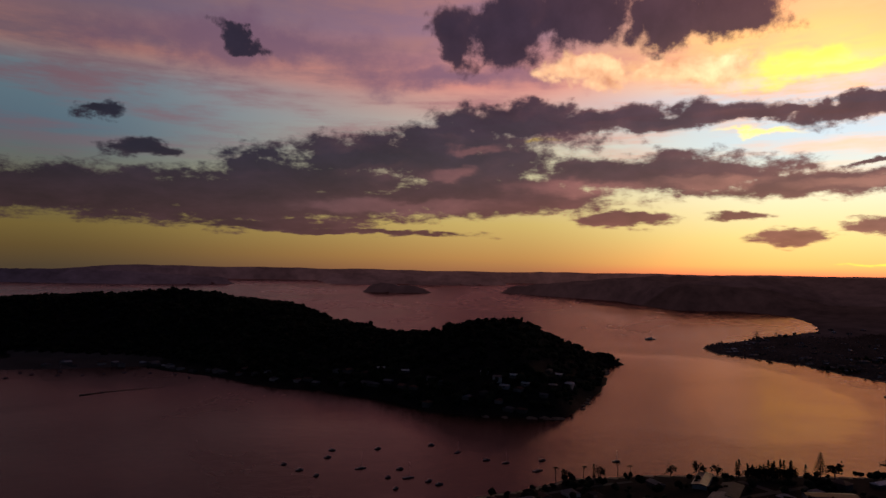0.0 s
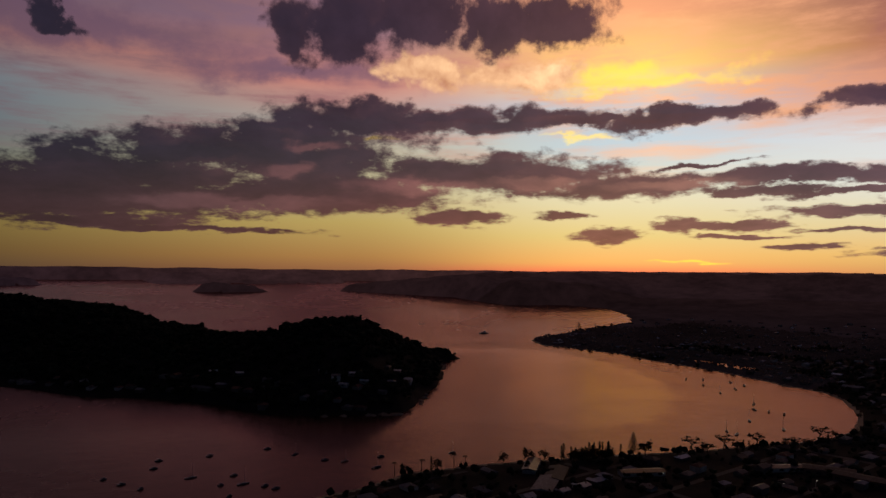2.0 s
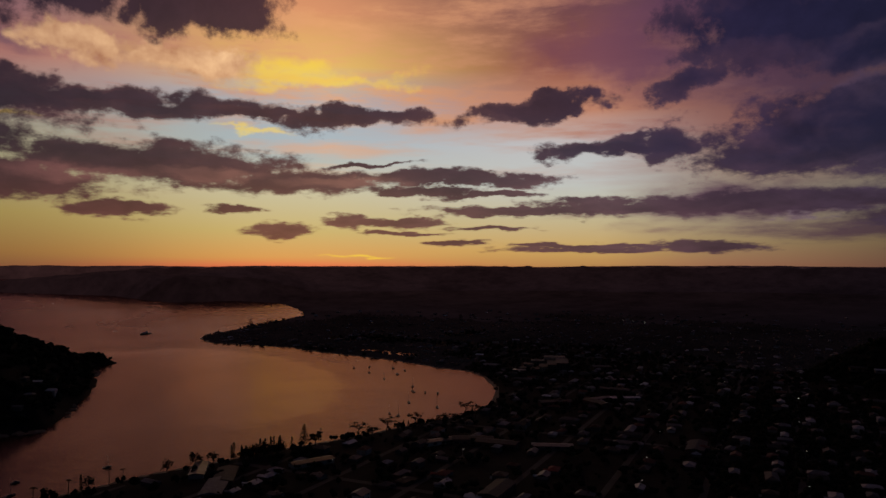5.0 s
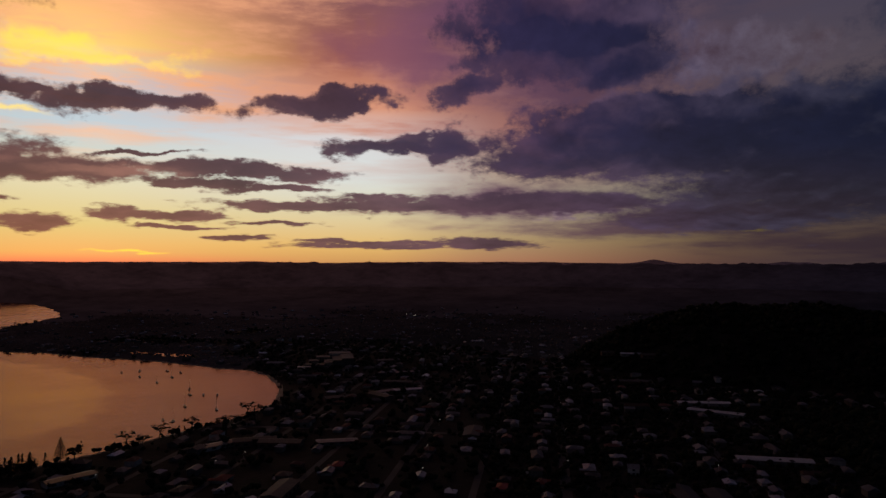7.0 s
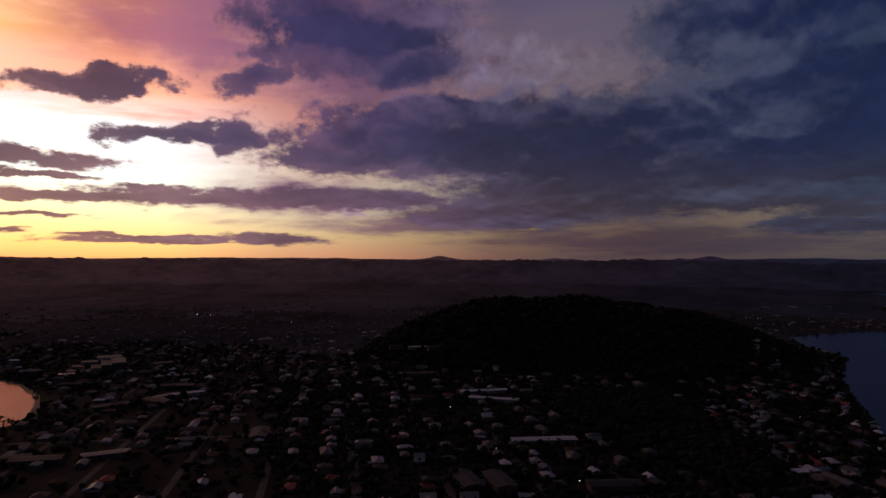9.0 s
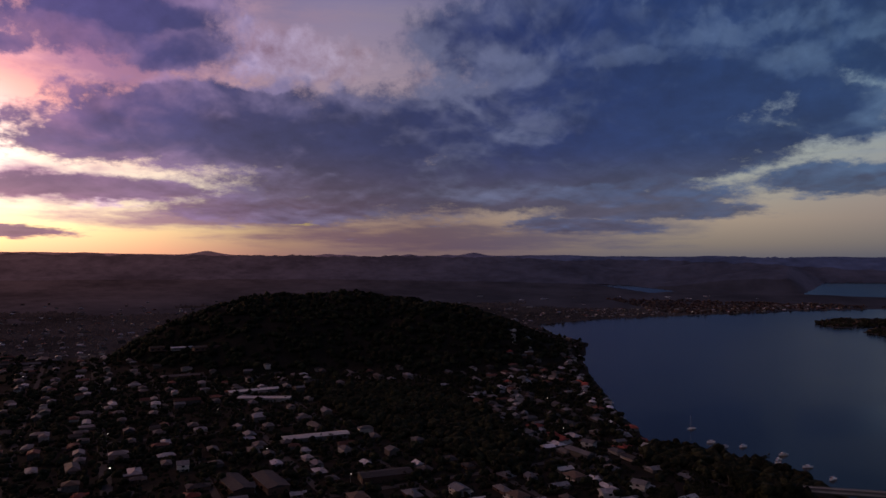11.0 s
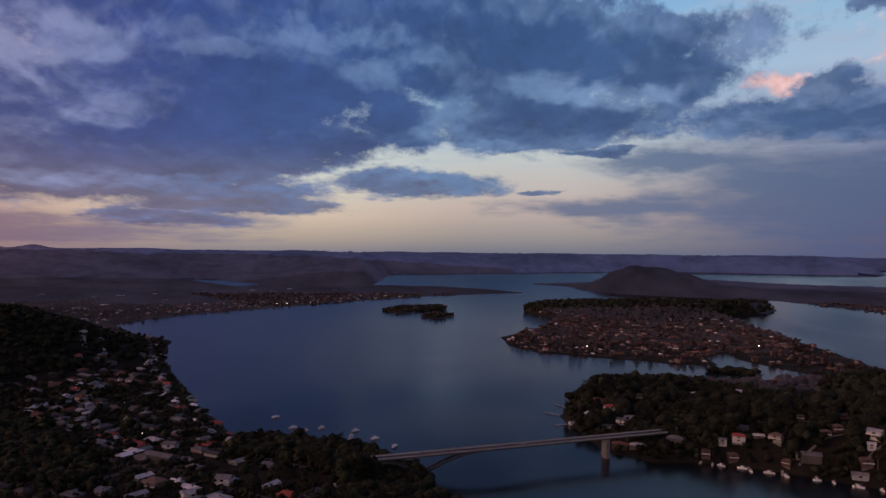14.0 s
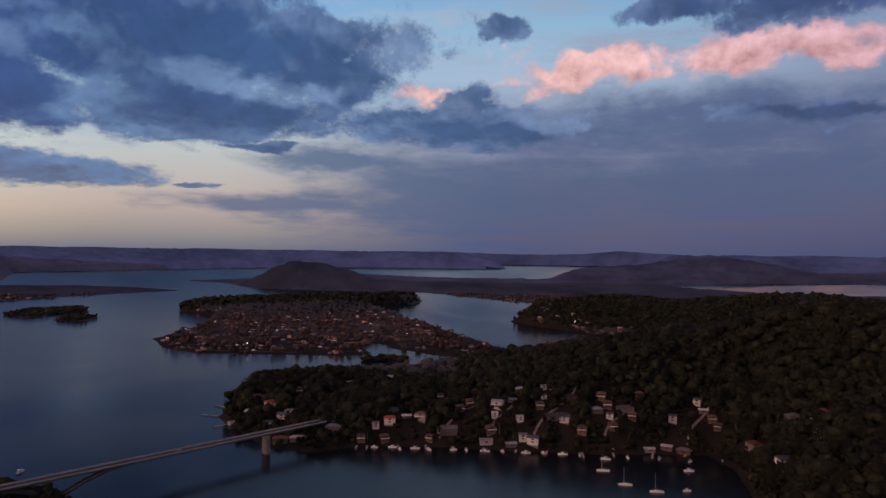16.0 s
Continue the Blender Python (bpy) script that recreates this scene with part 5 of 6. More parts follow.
HALL_A = long_building(70, 15, 5, "roof_white", "wall_board", "long low hall with a white metal roof among the houses")
HALL_C = long_building(44, 13, 4.5, "roof_pale", "wall_board", "low shed with a dull grey metal roof among the houses")
HALL_B = long_building(46, 18, 6, "roof_grey", "wall_brick", "broad brick hall with a grey metal roof")
for x, y, turn, kind in [(768, 112, 112, 0), (1030, 240, 118, 0), (975, 212, 90, 0), (606, 156, 32, 1), (612, 128, 30, 1), (1150, 380, 115, 1), (585, 525, -45, 2), (545, 570, -60, 1),
                         (535, 600, -40, 1), (860, 668, -15, 2), (820, 650, 75, 1), (775, 690, -30, 1), (252, 680, 62, 2), (262, 640, 60, 1), (240, 610, 58, 1), (430, 450, 25, 1),
                         (630, 30, 110, 1), (350, 636, -5, 2), (500, 622, -8, 2), (700, 420, 25, 1), (930, 700, -65, 1), (1330, 700, 25, 1), (886, 650, -35, 2), (1030, 756, -35, 2), (1127, 876, -35, 1), (1305, 470, -60, 1), (1285, 425, -62, 2), (1268, 380, -58, 1)]:
    put((HALL_A, HALL_B, HALL_C)[kind], stand(x, y, turn))
for x, y, turn in [(3564, -307, 80), (2808, -443, 70), (3352, -594, 85), (3460, -760, 75), (3600, -1026, 80), (3560, -1265, 60), (3436, -1325, 75), (3640, -1500, 70), (2730, -850, 65), (2560, -560, 60), (3500, -1700, 80), (3300, -480, 95), (3000, -700, 85)]:
    put(HALL_A, stand(x, y, turn + rng.uniform(-40, 40), None, rng.uniform(0.25, 0.7)))


club = tagged(empty("club_building"), "stepped grey waterfront club building round a narrow court", "building")
# the two wings climb in terraces from a low pale pavilion to a broad end block: from, to, from, to, height
for u0, u1, v0, v1, h in ((-20, -2, 8, 38, 5.6), (-1.9, 14, 10, 58, 10), (14.1, 31, 12, 88, 14.2), (31.1, 53, 13, 84.9, 17.4),
                          (-42, -26, 15, 44, 6.2), (-32, -12, 44.1, 72, 9.6), (-18, 8, 72.1, 96, 13.4), (8.1, 50, 88.1, 122, 18.2), (-52, -27, 0, 14.9, 4.4)):
    low = h < 4.5
    wing = part("wall", boxed(u0, u1, v0, v1, -2, h), M["wall_white"], club)
    part("roof", boxed(u0 - 0.7, u1 + 0.7, v0 - 0.7, v1 + 0.7, h + 0.003, h + 0.6), M["roof_pale" if low else "roof_grey"], club, "pale metal roof" if low else "grey concrete roof terrace")
    for floor_z in np.arange(1.0, h - 2.0, 4.0):
        for u in np.arange(u0 + 2.5, u1 - 2, 5.5):
            part("window", boxed(u - 1.6, u + 1.6, v0 - 0.12, v0 + 0.1, floor_z, floor_z + 1.9), M["glass"], wing)
put(club, stand(990, 918, -47))

# ---- the bridge ----
bridge = tagged(empty("road_bridge"), "long concrete road bridge on slanting struts over the channel", "bridge")
P0, P1 = Vector((546, -285, 0)), Vector((467, -602, 0))
SPAN = (P1 - P0).length
DECK = 21.0


def box_between(p, q, wide, deep):
    """A straight beam with a rectangular section."""
    p, q = Vector(p), Vector(q)
    bm = boxed(-0.5, 0.5, -wide / 2, wide / 2, -deep / 2, deep / 2)
    along = (q - p).normalized()
    side = Vector((0, 1, 0)) if abs(along.y) < 0.99 else Vector((0, 0, 1))
    up = along.cross(side).normalized() * -1
    m = Matrix(((along.x * (q - p).length, side.x, up.x, (p.x + q.x) / 2), (along.y * (q - p).length, side.y, up.y, (p.y + q.y) / 2), (along.z * (q - p).length, side.z, up.z, (p.z + q.z) / 2), (0, 0, 0, 1)))
    bmesh.ops.transform(bm, matrix=m, verts=bm.verts)
    bmesh.ops.recalc_face_normals(bm, faces=bm.faces)
    return bm


part("deck", boxed(0, SPAN, -5.6, 5.6, DECK - 1.7, DECK - 0.3, bevel=0.3), M["bridge_concrete"], bridge)
part("road_surface", boxed(0, SPAN, -4.2, 4.2, DECK - 0.3, DECK - 0.1), M["asphalt"], bridge, "worn asphalt carriageway")
for y in (-5.0, 5.0):
    part("footway", boxed(0, SPAN, y - 0.75, y + 0.75, DECK - 0.297, DECK + 0.1), M["concrete"], bridge)
    part("parapet", boxed(0, SPAN, y + math.copysign(0.45, y) - 0.15, y + math.copysign(0.45, y) + 0.15, DECK + 0.1, DECK + 0.75), M["concrete"], bridge, "pale concrete parapet")
    part("handrail", rod(bmesh.new(), (0, y + math.copysign(0.45, y), DECK + 1.25), (SPAN, y + math.copysign(0.45, y), DECK + 1.25), 0.07, sides=6), M["steel"], bridge)
post = boxed(-0.06, 0.06, -0.06, 0.06, 0, 0.5)
post_mesh = bpy.data.meshes.new("rail_post")
post.to_mesh(post_mesh)
post.free()
post_mesh.materials.append(M["steel"])
for y in (-5.45, 5.45):
    for i in range(55):
        o = new("rail_post", post_mesh)
        o.parent = bridge
        o.location = (3 + i * (SPAN - 6) / 54, y, DECK + 0.75)
for foot, left, right in ((62, 18, 118),):
    for y in (-3.4, 3.4):
        for reach in (right, left):
            for k in range(6):   # a flat arch in straight lifts
                f0, f1 = k / 6, (k + 1) / 6
                rise = DECK - 4.6
                part("arch_rib", box_between((foot + (reach - foot) * f0, y, 3 + rise * (1 - (1 - f0) ** 1.7)), (foot + (reach - foot) * f1, y, 3 + rise * (1 - (1 - f1) ** 1.7)), 1.3, 1.8), M["bridge_concrete"], bridge)
    part("pier_base", boxed(foot - 5, foot + 5, -6, 6, -5, 3.4, bevel=0.6), M["bridge_concrete"], bridge)
    part("cross_beam", boxed(foot - 0.9, foot + 0.9, -3.4, 3.4, 3.5, 4.8), M["bridge_concrete"], bridge)
for s in (16, 256):
    part("pier", boxed(s - 2.0, s + 2.0, -4.6, 4.6, -4, DECK - 1.7, bevel=0.4), M["dark_concrete"], bridge, "broad pale concrete pier")
bridge.matrix_basis = Matrix.Translation(P0) @ Matrix.Rotation(math.atan2(P1.y - P0.y, P1.x - P0.x), 4, "Z")


def car(mat):
    ob = tagged(empty("car"), "small white hatchback on the bridge carriageway", "car")
    part("body", boxed(-2.1, 2.1, -0.88, 0.88, 0.3, 0.9, bevel=0.15), M[mat], ob)
    part("cabin", shaped([(-1.5, -0.8, 0.9), (1.0, -0.8, 0.9), (1.0, 0.8, 0.9), (-1.5, 0.8, 0.9), (-1.1, -0.65, 1.45), (0.4, -0.65, 1.45), (0.4, 0.65, 1.45), (-1.1, 0.65, 1.45)],
                         [(0, 1, 5, 4), (1, 2, 6, 5), (2, 3, 7, 6), (3, 0, 4, 7), (4, 5, 6, 7), (3, 2, 1, 0)]), M["glass"], ob)
    for x in (-1.3, 1.3):
        for y in (-0.82, 0.82):
            part("wheel", rod(bmesh.new(), (x, y - 0.1, 0.32), (x, y + 0.1, 0.32), 0.32, sides=12), M["rubber"], ob)
    return ob


put(car("hull_white"), bridge.matrix_basis @ pose(165, 2.1, DECK - 0.1))

# ---- boats ----
def hull(bm, length, beam, high, draft=0.4):
    """A hull with a raked bow and a flat stern, closed by its deck."""
    st = [(-0.5, 0.82, 0.0), (-0.2, 1.0, 0.0), (0.15, 0.92, 0.06), (0.38, 0.5, 0.16), (0.5, 0.04, 0.26)]
    ring = []
    for s, w, lift in st:
        x, b2 = s * length, beam / 2 * w
        top = high * (1 + lift)
        ring.append([bm.verts.new(v) for v in ((x - 0.03 * length * (s > 0.3), 0, -draft), (x, b2 * 0.75, 0), (x, b2, top), (x, -b2, top), (x, -b2 * 0.75, 0))])
    for p, q in zip(ring, ring[1:]):
        for i in range(5):
            bm.faces.new((p[i], p[(i + 1) % 5], q[(i + 1) % 5], q[i]))
    bm.faces.new(ring[0])
    bm.faces.new(ring[-1][::-1])
    bmesh.ops.recalc_face_normals(bm, faces=bm.faces)
    return bm


def sailing_boat(length, paint, label):
    ob = tagged(empty("sailing_boat"), label, "boat", "boats on their moorings")
    part("hull", hull(bmesh.new(), length, length * 0.3, 1.0), M[paint], ob)
    part("cabin", boxed(-0.15 * length, 0.2 * length, -0.09 * length, 0.09 * length, 1.0, 1.6, bevel=0.12), M[paint], ob)
    mast = part("mast", rod(bmesh.new(), (0.1 * length, 0, 1.5), (0.1 * length, 0, 1.5 + length * 1.2), 0.13, 0.08), M["mast"], ob)
    part("boom", rod(bmesh.new(), (0.1 * length, 0, 2.6), (-0.32 * length, 0, 2.6), 0.16, 0.14), M["hull_dark"], mast, "furled dark sail on the boom")
    return ob


def motor_boat(length, label, paint="hull_white"):
    ob = tagged(empty("motor_boat"), label, "boat", "boats on their moorings")
    part("hull", hull(bmesh.new(), length, length * 0.34, 1.1), M[paint], ob)
    cabin = part("cabin", boxed(-0.12 * length, 0.2 * length, -0.12 * length, 0.12 * length, 1.1, 2.3, bevel=0.2), M[paint], ob)
    part("windscreen", boxed(0.2 * length - 0.02, 0.2 * length + 0.08, -0.11 * length, 0.11 * length, 1.45, 2.15), M["glass"], cabin)
    part("canopy", boxed(-0.3 * length, -0.1 * length, -0.12 * length, 0.12 * length, 2.35, 2.5, bevel=0.05), M["hull_dark"], ob)
    return ob


# the small sloop, cruiser and runabout have backlit shade painted in as dark hulls
BOATS = [sailing_boat(10, "hull_white", "white sloop with furled sail lying at a mooring"), sailing_boat(12, "hull_dark", "dark-hulled yacht with furled sail lying at a mooring"),
         sailing_boat(9, "hull_dark", "small sloop with a bare mast at a mooring, coloured dark as a silhouette"), motor_boat(8, "motor cruiser lying at a mooring, coloured dark as a silhouette", "hull_dark"), motor_boat(6, "small runabout at rest on the water, coloured dark as a silhouette", "hull_dark"),
         motor_boat(8, "white motor cruiser lying at a mooring"), motor_boat(6, "small white runabout at rest on the water")]


def moor(x, y, kind, turn, size=1.0):
    put(BOATS[kind], stand(x, y, turn, 0.0, size))


for x, y in [(-120, 790), (-160, 730), (-120, 692), (-140, 710), (-70, 800), (-40, 720), (-50, 690), (-30, 690), (-10, 680), (20, 790), (50, 760), (-10, 820), (70, 750), (110, 762), (100, 722),
             (190, 764), (0, 670), (-40, 655), (-120, 760), (-80, 720)]:
    moor(x, y, int(rng.choice([1, 2, 3, 3, 4])), 25 + rng.uniform(-20, 20))
for x, y in [(-770, 1250), (-780, 1310), (-750, 1295), (-700, 1290), (-720, 1335), (-660, 1300), (-630, 1320), (-600, 1340), (-550, 1335), (-830, 1320), (-500, 1330), (-460, 1290)]:
    moor(x, y, int(rng.choice([2, 3, 4])), 25 + rng.uniform(-20, 20))
for x, y in [(760, 1210), (790, 1200), (750, 1140), (730, 1060), (820, 1160), (820, 1120), (780, 1090), (720, 960), (690, 920), (630, 850), (700, 900), (710, 880), (640, 795), (560, 800), (562, 782)]:
    moor(x, y, int(rng.choice([1, 2, 1, 3])), 60 + rng.uniform(-20, 20), 1.1)
for x, y, k in [(820, -320, 0), (760, -318, 5), (740, -325, 6), (742, -345, 5), (710, -372, 5), (682, -352, 6), (668, -374, 5), (630, -376, 5), (692, -358, 6)]:
    moor(x, y, k, 110 + rng.uniform(-20, 20), 1.25)
for x, y, k in [(186, -688, 5), (178, -650, 0), (108, -690, 5), (150, -620, 0), (122, -615, 0), (100, -630, 6), (228, -682, 5), (366, -624, 5), (388, -616, 5), (404, -606, 6), (330, -640, 6), (300, -652, 5), (262, -668, 5)]:
    moor(x, y, k, 30 + rng.uniform(-15, 15), 1.2)

barge = tagged(empty("car_ferry"), "small dark ferry crossing the channel mouth", "boat")
part("hull", hull(bmesh.new(), 34, 9, 2.2), M["hull_dark"], barge)
part("cabin", boxed(-10, 6, -3.2, 3.2, 2.2, 5.4, bevel=0.3), M["hull_white"], barge)
part("wheelhouse", boxed(0, 5, -2, 2, 5.4, 7.6, bevel=0.3), M["hull_white"], barge)
put(barge, stand(660, 2235, 10, 0.0))

for x, y, k in [(410, -601, 6), (378, -614, 6), (352, -628, 5), (318, -646, 6), (284, -660, 6), (246, -676, 6), (212, -688, 5), (168, -704, 6), (140, -716, 5), (112, -722, 6), (440, -598, 6), (84, -738, 6)]:
    moor(x, y, k, facing_drone(x, y) + 90 + rng.uniform(-40, 40), 1.1)

# ---- jetties, breakwater and shore rocks ----
def jetty(length, shed):
    ob = tagged(empty("jetty"), "weathered timber jetty on piles" + (" with a small boat shed" if shed else ""), "jetty", "jetties along the channel")
    n = int(length / 1.2)
    plank = bpy.data.meshes.new("plank")
    bm = boxed(-0.5, 0.5, -1.1, 1.1, 1.35, 1.5)
    bm.to_mesh(plank)
    bm.free()
    plank.materials.append(M["pale_timber"])
    for i in range(n):
        o = new("plank", plank)
        o.parent, o.location = ob, (0.6 + i * length / n, 0, 0)
    for i in range(int(length / 6) + 1):
        for y in (-1, 1):
            part("pile", rod(bmesh.new(), (i * 6 + 0.3, y, -2), (i * 6 + 0.3, y, 2.2), 0.18, sides=6), M["timber"], ob)
    if shed:
        part("shed_wall", boxed(-7, -0.2, -3, 3, -0.5, 3.4), M["wall_bright"], ob)
        v, f = roof_on("gable", 7, 6, 3.4, 1.4, 0.4)
        part("shed_roof", shaped([(x - 3.6, y, z) for x, y, z in v], f), M["roof_pale"], ob)
    return ob


JETTIES = [jetty(18, True), jetty(24, False)]
for x, y, turn, k in [(428, -612, 118, 1), (392, -632, 122, 0), (366, -646, 120, 1), (338, -656, 112, 0), (308, -668, 110, 1), (276, -678, 108, 0), (246, -688, 104, 0), (214, -700, 112, 1), (186, -714, 110, 0), (150, -734, 100, 1),
                      (118, -752, 85, 0), (690, -706, -20, 1), (668, -660, -10, 1), (640, -622, 10, 1), (600, -598, 70, 0), (726, -780, -30, 1), (740, -258, -70, 1)]:
    put(JETTIES[k], stand(x, y, turn, 0.0))

wall_ob = tagged(empty("breakwater"), "low rubble breakwater out in the quiet cove", "breakwater")
for i in range(60):
    s = i / 59
    bm = bmesh.new()
    bmesh.ops.create_icosphere(bm, subdivisions=1, radius=1)
    for v in bm.verts:
        v.co = Vector((v.co.x * random.uniform(1.2, 2.6), v.co.y * random.uniform(1.5, 2.8), v.co.z * random.uniform(0.7, 1.3)))
    bmesh.ops.translate(bm, vec=((s - 0.5) * 128, 4 * math.sin(s * 5) + random.uniform(-1, 1), 0.2), verts=bm.verts)
    part("boulder", bm, M["rock"], wall_ob)
put(wall_ob, stand(-515, 1145, 45, 0.0))


def shore_rock(seed):
    g = random.Random(seed)
    bm = bmesh.new()
    bmesh.ops.create_icosphere(bm, subdivisions=2, radius=1)
    for v in bm.verts:
        n_ = noise.noise(v.co * 1.4 + Vector((seed, 0, 0)))
        v.co = Vector((v.co.x * 3.4, v.co.y * 2.6, v.co.z * 1.5)) * (1 + 0.5 * n_)
    me = bpy.data.meshes.new("rock")
    bm.to_mesh(me)
    bm.free()
    me.materials.append(M["rock"])
    return tagged(new("rock", me), "weathered sandstone boulder at the foot of the headland", "rock", "boulders of the headland shore")


ROCKS = [shore_rock(s) for s in (1, 2, 3)]
for i in range(46):
    s = rng.random()
    x, y = (200 + 150 * s + rng.uniform(-2, 10), 1040 + 470 * s) if i < 34 else (60 + 110 * s, 982 + rng.uniform(-4, 4))
    put(ROCKS[i % 3], stand(x, y, rng.uniform(0, 360), -0.1, rng.uniform(0.7, 2.2)))

# ---- single trees along the beach ----
def leafy(points, sizes, seed):
    v, f = lumps(np.array(points, float), np.array(sizes, float), 0.8, 0.35, 2, seed)
    me = quick("crown", v, f, [M["leaf"]])
    return me


def tree(kind, high, label, seed):
    g = random.Random(seed)
    ob = tagged(empty("tree"), label, "tree", "trees along the beach front")
    pts, szs = [], []
    if kind == "pine":
        part("trunk", rod(bmesh.new(), (0, 0, -1), (0, 0, high * 0.96), high * 0.028, 0.06), M["bark"], ob)
        for k in range(11):
            z = high * (0.16 + 0.078 * k)
            reach = high * 0.27 * (1 - k / 11.5)
            for j in range(9):
                a = j * 0.698 + k * 0.4 + g.uniform(-0.15, 0.15)
                for q in (0.45, 0.8, 1.05):
                    pts.append((math.cos(a) * reach * q, math.sin(a) * reach * q, z + 0.1 * reach * q))
                    szs.append(high * 0.022 * (1.5 - 0.5 * q))
                if k < 7 and j % 3 == 0:
                    part("limb", rod(bmesh.new(), (0, 0, z), (math.cos(a) * reach, math.sin(a) * reach, z + 0.1 * reach), 0.12, 0.04, 5), M["bark"], ob)
    elif kind == "umbrella":
        lean = high * 0.06
        part("trunk", rod(bmesh.new(), (0, 0, -1), (lean, 0, high * 0.55), high * 0.04, high * 0.028), M["bark"], ob)
        for j in range(7):
            a, rr = j * 0.898 + g.uniform(-0.2, 0.2), high * g.uniform(0.3, 0.5)
            tip = Vector((lean + math.cos(a) * rr, math.sin(a) * rr, high * g.uniform(0.7, 0.9)))
            part("limb", rod(bmesh.new(), (lean, 0, high * g.uniform(0.42, 0.55)), tip, high * 0.022, high * 0.008, 6), M["bark"], ob)
            for _ in range(13):
                pts.append((tip.x + g.gauss(0, high * 0.1), tip.y + g.gauss(0, high * 0.1), tip.z + g.gauss(0, high * 0.035)))
                szs.append(high * g.uniform(0.035, 0.075))
    elif kind == "column":
        part("trunk", rod(bmesh.new(), (0, 0, -1), (0, 0, high * 0.8), high * 0.03, 0.08), M["bark"], ob)
        for j in range(70):
            z = high * g.uniform(0.15, 1.0)
            rr = high * 0.12 * math.sin(math.pi * min(1, 0.15 + z / high * 0.85)) ** 0.6
            a = g.uniform(0, 6.28)
            pts.append((math.cos(a) * rr * g.random(), math.sin(a) * rr * g.random(), z))
            szs.append(high * g.uniform(0.03, 0.06))
    elif kind == "palm":
        part("trunk", rod(bmesh.new(), (0, 0, -1), (0.5, 0, high * 0.9), high * 0.03, high * 0.02), M["bark"], ob)
        for j in range(13):
            a = j * 0.483
            for q in np.linspace(0.1, 1, 7):
                pts.append((0.5 + math.cos(a) * high * 0.26 * q, math.sin(a) * high * 0.26 * q, high * (0.92 + 0.1 * q - 0.22 * q * q)))
                szs.append(high * 0.03 * (1.25 - q * 0.7))
    elif kind == "gum":
        part("trunk", rod(bmesh.new(), (0, 0, -2), (high * 0.03, 0, high * 0.5), high * 0.03, high * 0.022), M["bark"], ob)
        for j in range(8):
            a, rr = j * 0.785 + g.uniform(-0.3, 0.3), high * g.uniform(0.14, 0.34)
            tip = Vector((math.cos(a) * rr, math.sin(a) * rr, high * g.uniform(0.58, 0.92)))
            if j % 2 == 0:
                part("limb", rod(bmesh.new(), (high * 0.03, 0, high * g.uniform(0.36, 0.5)), tip, high * 0.016, high * 0.006, 5), M["bark"], ob)
            for _ in range(11):
                pts.append((tip.x + g.gauss(0, high * 0.075), tip.y + g.gauss(0, high * 0.075), tip.z + g.gauss(0, high * 0.06)))
                szs.append(high * g.uniform(0.03, 0.075))
    else:
        part("trunk", rod(bmesh.new(), (0, 0, -1), (0, 0, high * 0.45), high * 0.04, high * 0.03), M["bark"], ob)
        for j in range(6):
            a = j * 1.05 + g.uniform(-0.3, 0.3)
            tip = Vector((math.cos(a) * high * 0.26, math.sin(a) * high * 0.26, high * g.uniform(0.55, 0.8)))
            part("limb", rod(bmesh.new(), (0, 0, high * 0.35), tip, high * 0.02, high * 0.008, 6), M["bark"], ob)
            for _ in range(14):
                pts.append((tip.x + g.gauss(0, high * 0.11), tip.y + g.gauss(0, high * 0.11), tip.z + g.gauss(0, high * 0.12)))
                szs.append(high * g.uniform(0.05, 0.1))
    o = new("crown", leafy(pts, szs, seed))
    o.parent = ob
    return ob


TREES = {"pine": tree("pine", 26, "tall dark Norfolk pine with tiered branches by the beach", 1), "umbrella": tree("umbrella", 15, "spreading flat-topped tree with open limbs by the beach", 2),
         "column": tree("column", 16, "narrow columnar dark tree", 3), "round": tree("round", 12, "round bushy dark tree", 4), "palm": tree("palm", 13, "palm tree with a drooping crown", 5)}


def plant(kind, x, y, size=1.0):
    put(TREES[kind], stand(x, y, rng.uniform(0, 360), max(at_ground(x, y), 0.2), size))


for kind, x, y, size in [("pine", 382, 712, 1.0), ("round", 392, 704, 1.5), ("column", 364, 706, 0.9), ("column", 354, 706, 0.7), ("umbrella", 455, 714, 1.15), ("round", 468, 708, 0.9), ("umbrella", 494, 712, 1.2), ("round", 506, 706, 1.0),
                         ("umbrella", 540, 714, 1.15), ("umbrella", 634, 726, 1.25), ("round", 664, 734, 0.9), ("round", 574, 712, 0.7), ("palm", 112, 682, 1.2), ("palm", 140, 690, 1.1), ("palm", 176, 700, 1.2), ("palm", 188, 700, 1.0),
                         ("round", 122, 680, 1.1), ("round", 158, 696, 1.0), ("column", 150, 690, 1.0), ("round", 230, 706, 1.0), ("round", 258, 706, 1.3), ("column", 296, 708, 1.0), ("round", 276, 706, 1.1),
                         ("pine", 1015, 2275, 1.3), ("pine", 1085, 2290, 1.0), ("round", 1120, 2300, 1.4), ("round", 1200, 2400, 1.3), ("column", 880, -225, 1.2), ("column", 1010, -225, 1.1), ("pine", 1000, -150, 0.8), ("round", 700, 742, 0.9), ("round", 790, 830, 0.8)]:
    plant(kind, x, y, size)
for i in range(26):
    s = i / 25
    plant(("column", "round", "round", "column")[i % 4], 300 + 50 * s + rng.uniform(-3, 3), 700 + rng.uniform(-9, 5), rng.uniform(0.85, 1.25))
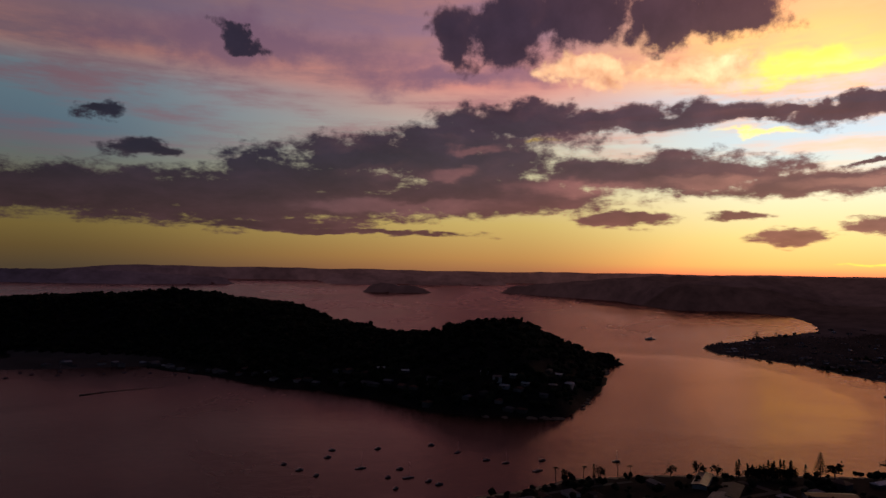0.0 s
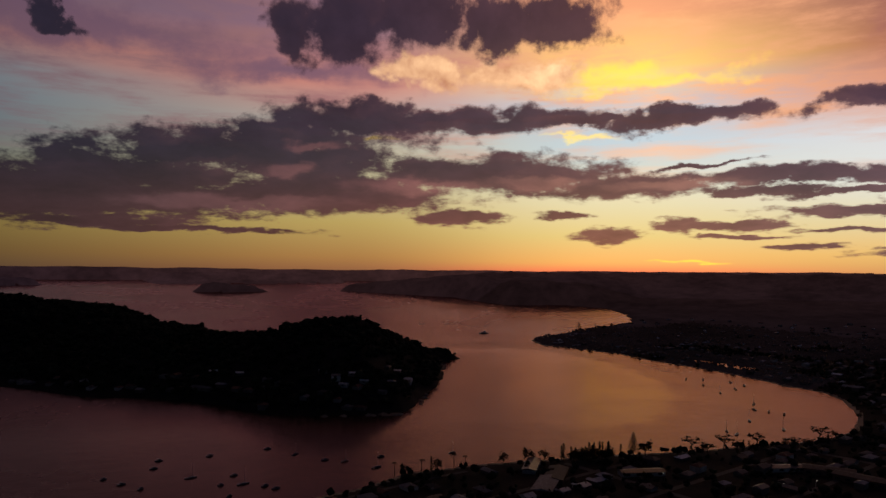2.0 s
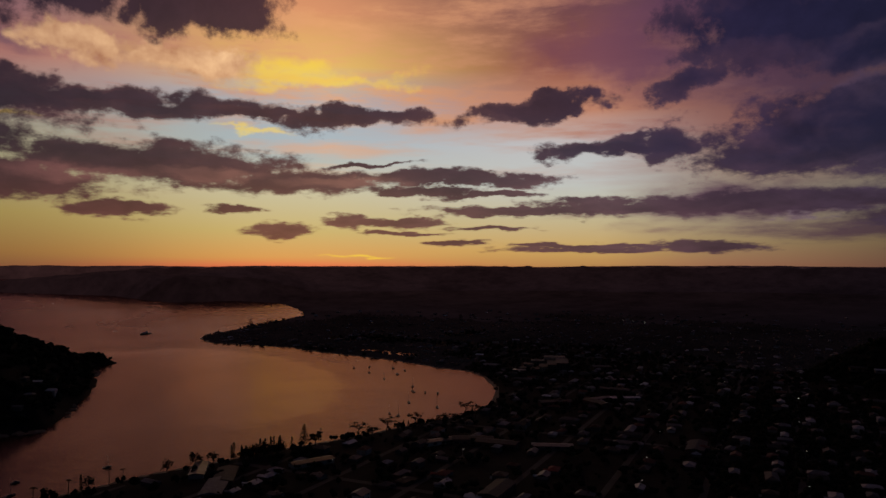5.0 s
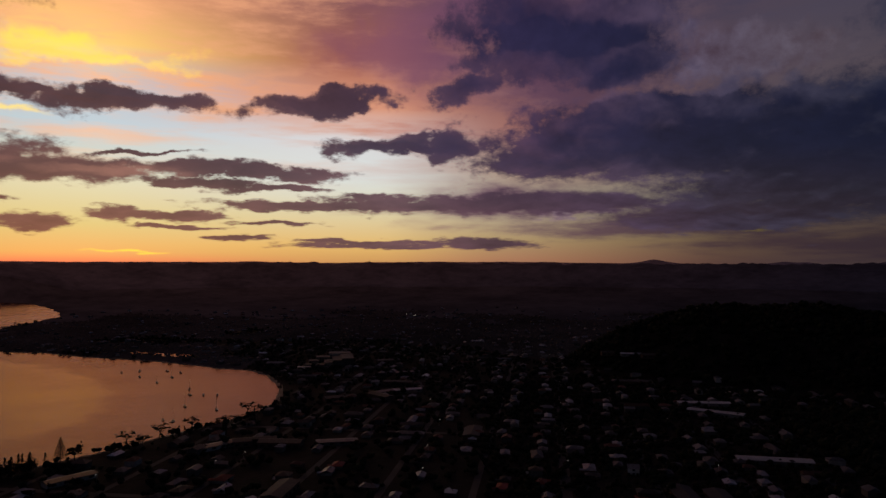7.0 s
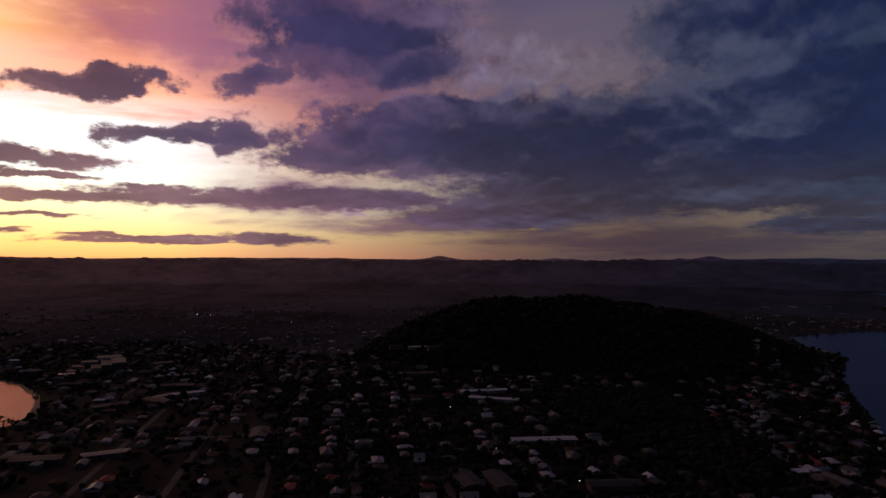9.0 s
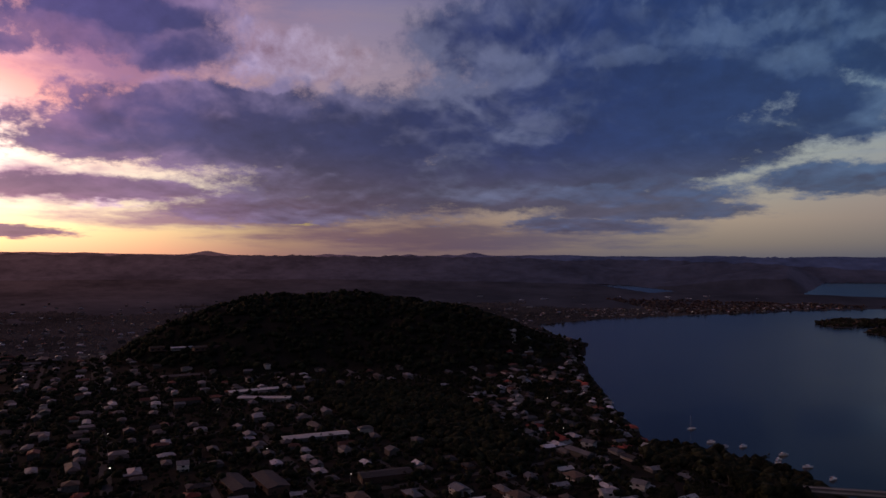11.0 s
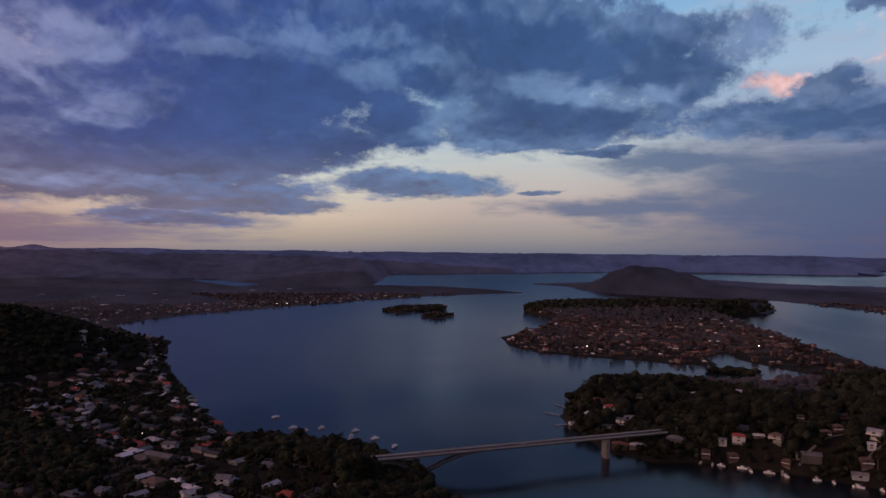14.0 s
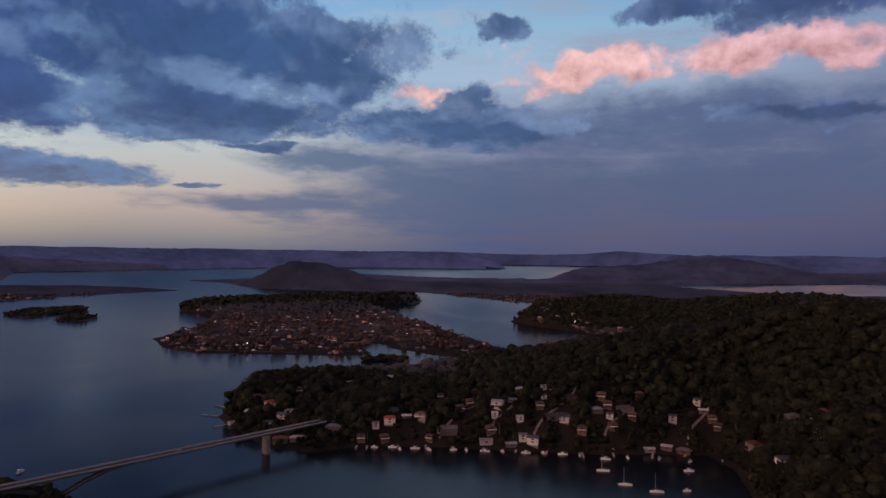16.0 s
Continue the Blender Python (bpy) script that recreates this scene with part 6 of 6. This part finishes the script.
for i in range(30):
    s = rng.random()
    plant(("round", "umbrella", "column")[i % 3], 420 + 420 * s, 694 + 20 * s + rng.uniform(-14, 4) + max(0, s - 0.6) * 260, rng.uniform(0.6, 1.0))

# single gums that stand out of the woods on the eastern point, the slope and the bridge point
GUMS = [tree("gum", 17, "tall dark eucalypt with an open clumped crown", s_) for s_ in (21, 22, 23)]
for gum in GUMS:
    gum["group"] = "eucalypts of the channel shores"
for count, span in ((50, (124, 150, 560, 1000)), (36, (146, 178, 600, 900)), (20, (108, 124, 480, 720)), (18, (84, 106, 640, 1150)), (80, (133, 182, 590, 830))):
    x, y = wedge(count * 6, *span)
    h, d, up = land_height(x, y)
    good = (d > 4) & ((up > 3) | (span[1] < 125))
    good[good] = keep_clear(x[good], y[good], 6.5 if count == 80 else 9.0)
    for px, py in list(zip(x[good], y[good]))[:count]:
        put(GUMS[int(rng.integers(3))], stand(px, py, rng.uniform(0, 360), None, rng.uniform(0.65, 1.15)))

# ---- roads and lamps ----
def road_strip(name, pts, wide, label, lift=0.22):
    pts = np.array(pts, float)
    d = np.gradient(pts, axis=0)
    d /= np.linalg.norm(d, axis=1)[:, None]
    nx, ny = -d[:, 1], d[:, 0]
    rows_ = []
    for s in (-1, 1):
        x, y = pts[:, 0] + s * nx * wide / 2, pts[:, 1] + s * ny * wide / 2
        rows_.append(np.stack(drawn_in(x, y, land_height(x, y)[0] + lift), -1))
    v = np.concatenate(rows_)
    n = len(pts)
    f = [(i, i + 1, n + i + 1, n + i) for i in range(n - 1)]
    return tagged(new(name, quick(name, v, f, [M["asphalt"]])), label, "road", kind="structure")


def stretches(x, y, ok):
    run = []
    for px, py, good in zip(x, y, ok):
        if good:
            run.append((px, py))
        else:
            if len(run) > 4:
                yield run
            run = []
    if len(run) > 4:
        yield run


for k, v in enumerate(np.arange(-1700, 2400, 80)):
    u = np.arange(-800, 2600, 20.0)
    x, y = u * UX - v * UY, u * UY + v * UX
    h, d, up = land_height(x, y)
    r = np.hypot(x, y)
    for run in stretches(x, y, (d > 20) & (up < 4) & (r > 300) & (r < 2000) & (x > -40)):
        road_strip("road", run, 10 if k == 21 else 6.5, "grey asphalt suburban street")
for u in (560, 820, 1180, 1560):
    v = np.arange(-1200, 1700, 20.0)
    x, y = u * UX - v * UY, u * UY + v * UX
    h, d, up = land_height(x, y)
    r = np.hypot(x, y)
    for run in stretches(x, y, (d > 20) & (up < 4) & (r > 300) & (r < 2100)):
        road_strip("road", run, 8, "grey asphalt cross street", 0.3)
s = np.linspace(0, 1, 60)
road_strip("road", np.c_[560 + 800 * s, -150 - 20 * np.sin(3 * s) - 60 * s], 9, "grey asphalt shore road leading to the bridge", 0.36)

for x0, y0, x1, y1 in [(262, -690, 236, -770), (196, -716, 180, -790), (306, -672, 282, -748), (120, -756, 104, -830), (352, -650, 330, -730)]:
    k = np.linspace(0, 1, 20)
    road_strip("driveway", np.c_[x0 + (x1 - x0) * k + 3 * np.sin(7 * k), y0 + (y1 - y0) * k], 2.4, "steep worn concrete driveway between houses", 0.35).data.materials[0] = M["dark_concrete"]


def lamp_post(high, head, label, name="street_lamp", group="lit street lamps"):
    ob = tagged(empty(name), label, "lamp", group)
    part("pole", rod(bmesh.new(), (0, 0, -0.5), (0, 0, high), 0.12, 0.07, 6), M["steel"], ob)
    part("arm", rod(bmesh.new(), (0, 0, high), (1.6, 0, high + 0.25), 0.06, 0.05, 6), M["steel"], ob)
    part("head", boxed(1.2, 1.2 + head * 1.5, -head / 2, head / 2, high + 0.15, high + 0.15 + head * 0.5, bevel=0.05), M["lamp"], ob, "glowing lamp head")
    return ob


LAMP = lamp_post(8, 0.55, "lit street lamp on a steel pole among the houses")
FLOOD = lamp_post(22, 1.9, "tall lit floodlight mast over a sports ground", "floodlight_mast", "floodlights of the sports ground")
for x, y in [(2005, 1475), (1980, 1420), (1965, 1360)]:
    put(FLOOD, stand(x, y, 200))
for x, y in [(485, 560), (1960, 1065), (1265, 375), (640, 275), (760, 332), (900, 398), (1060, 470), (700, 150), (880, 250), (610, 420), (1120, 620), (820, 560), (960, 60), (780, -160), (950, -175), (1120, -195), (620, 60), (1380, 640), (1540, 900), (1250, 820), (720, 480), (540, 380), (360, 610), (450, 560)]:
    put(LAMP, stand(x, y, rng.uniform(0, 360)))
FAR_LAMP = lamp_post(9, 1.3, "lit lamp on a pole by the far shore")
for i in range(26):
    x, y = 2250 + 620 * (i / 26) + rng.uniform(-40, 160), -620 - 1900 * (i / 26) + rng.uniform(-40, 60)
    if at_ground(x, y) > 0.5:
        put(FAR_LAMP, stand(x, y, rng.uniform(0, 360)))
for x, y in [(1040, -1090), (860, -1420), (590, -1850)]:
    if at_ground(x, y) > 0.5:
        put(FAR_LAMP, stand(x, y, rng.uniform(0, 360)))
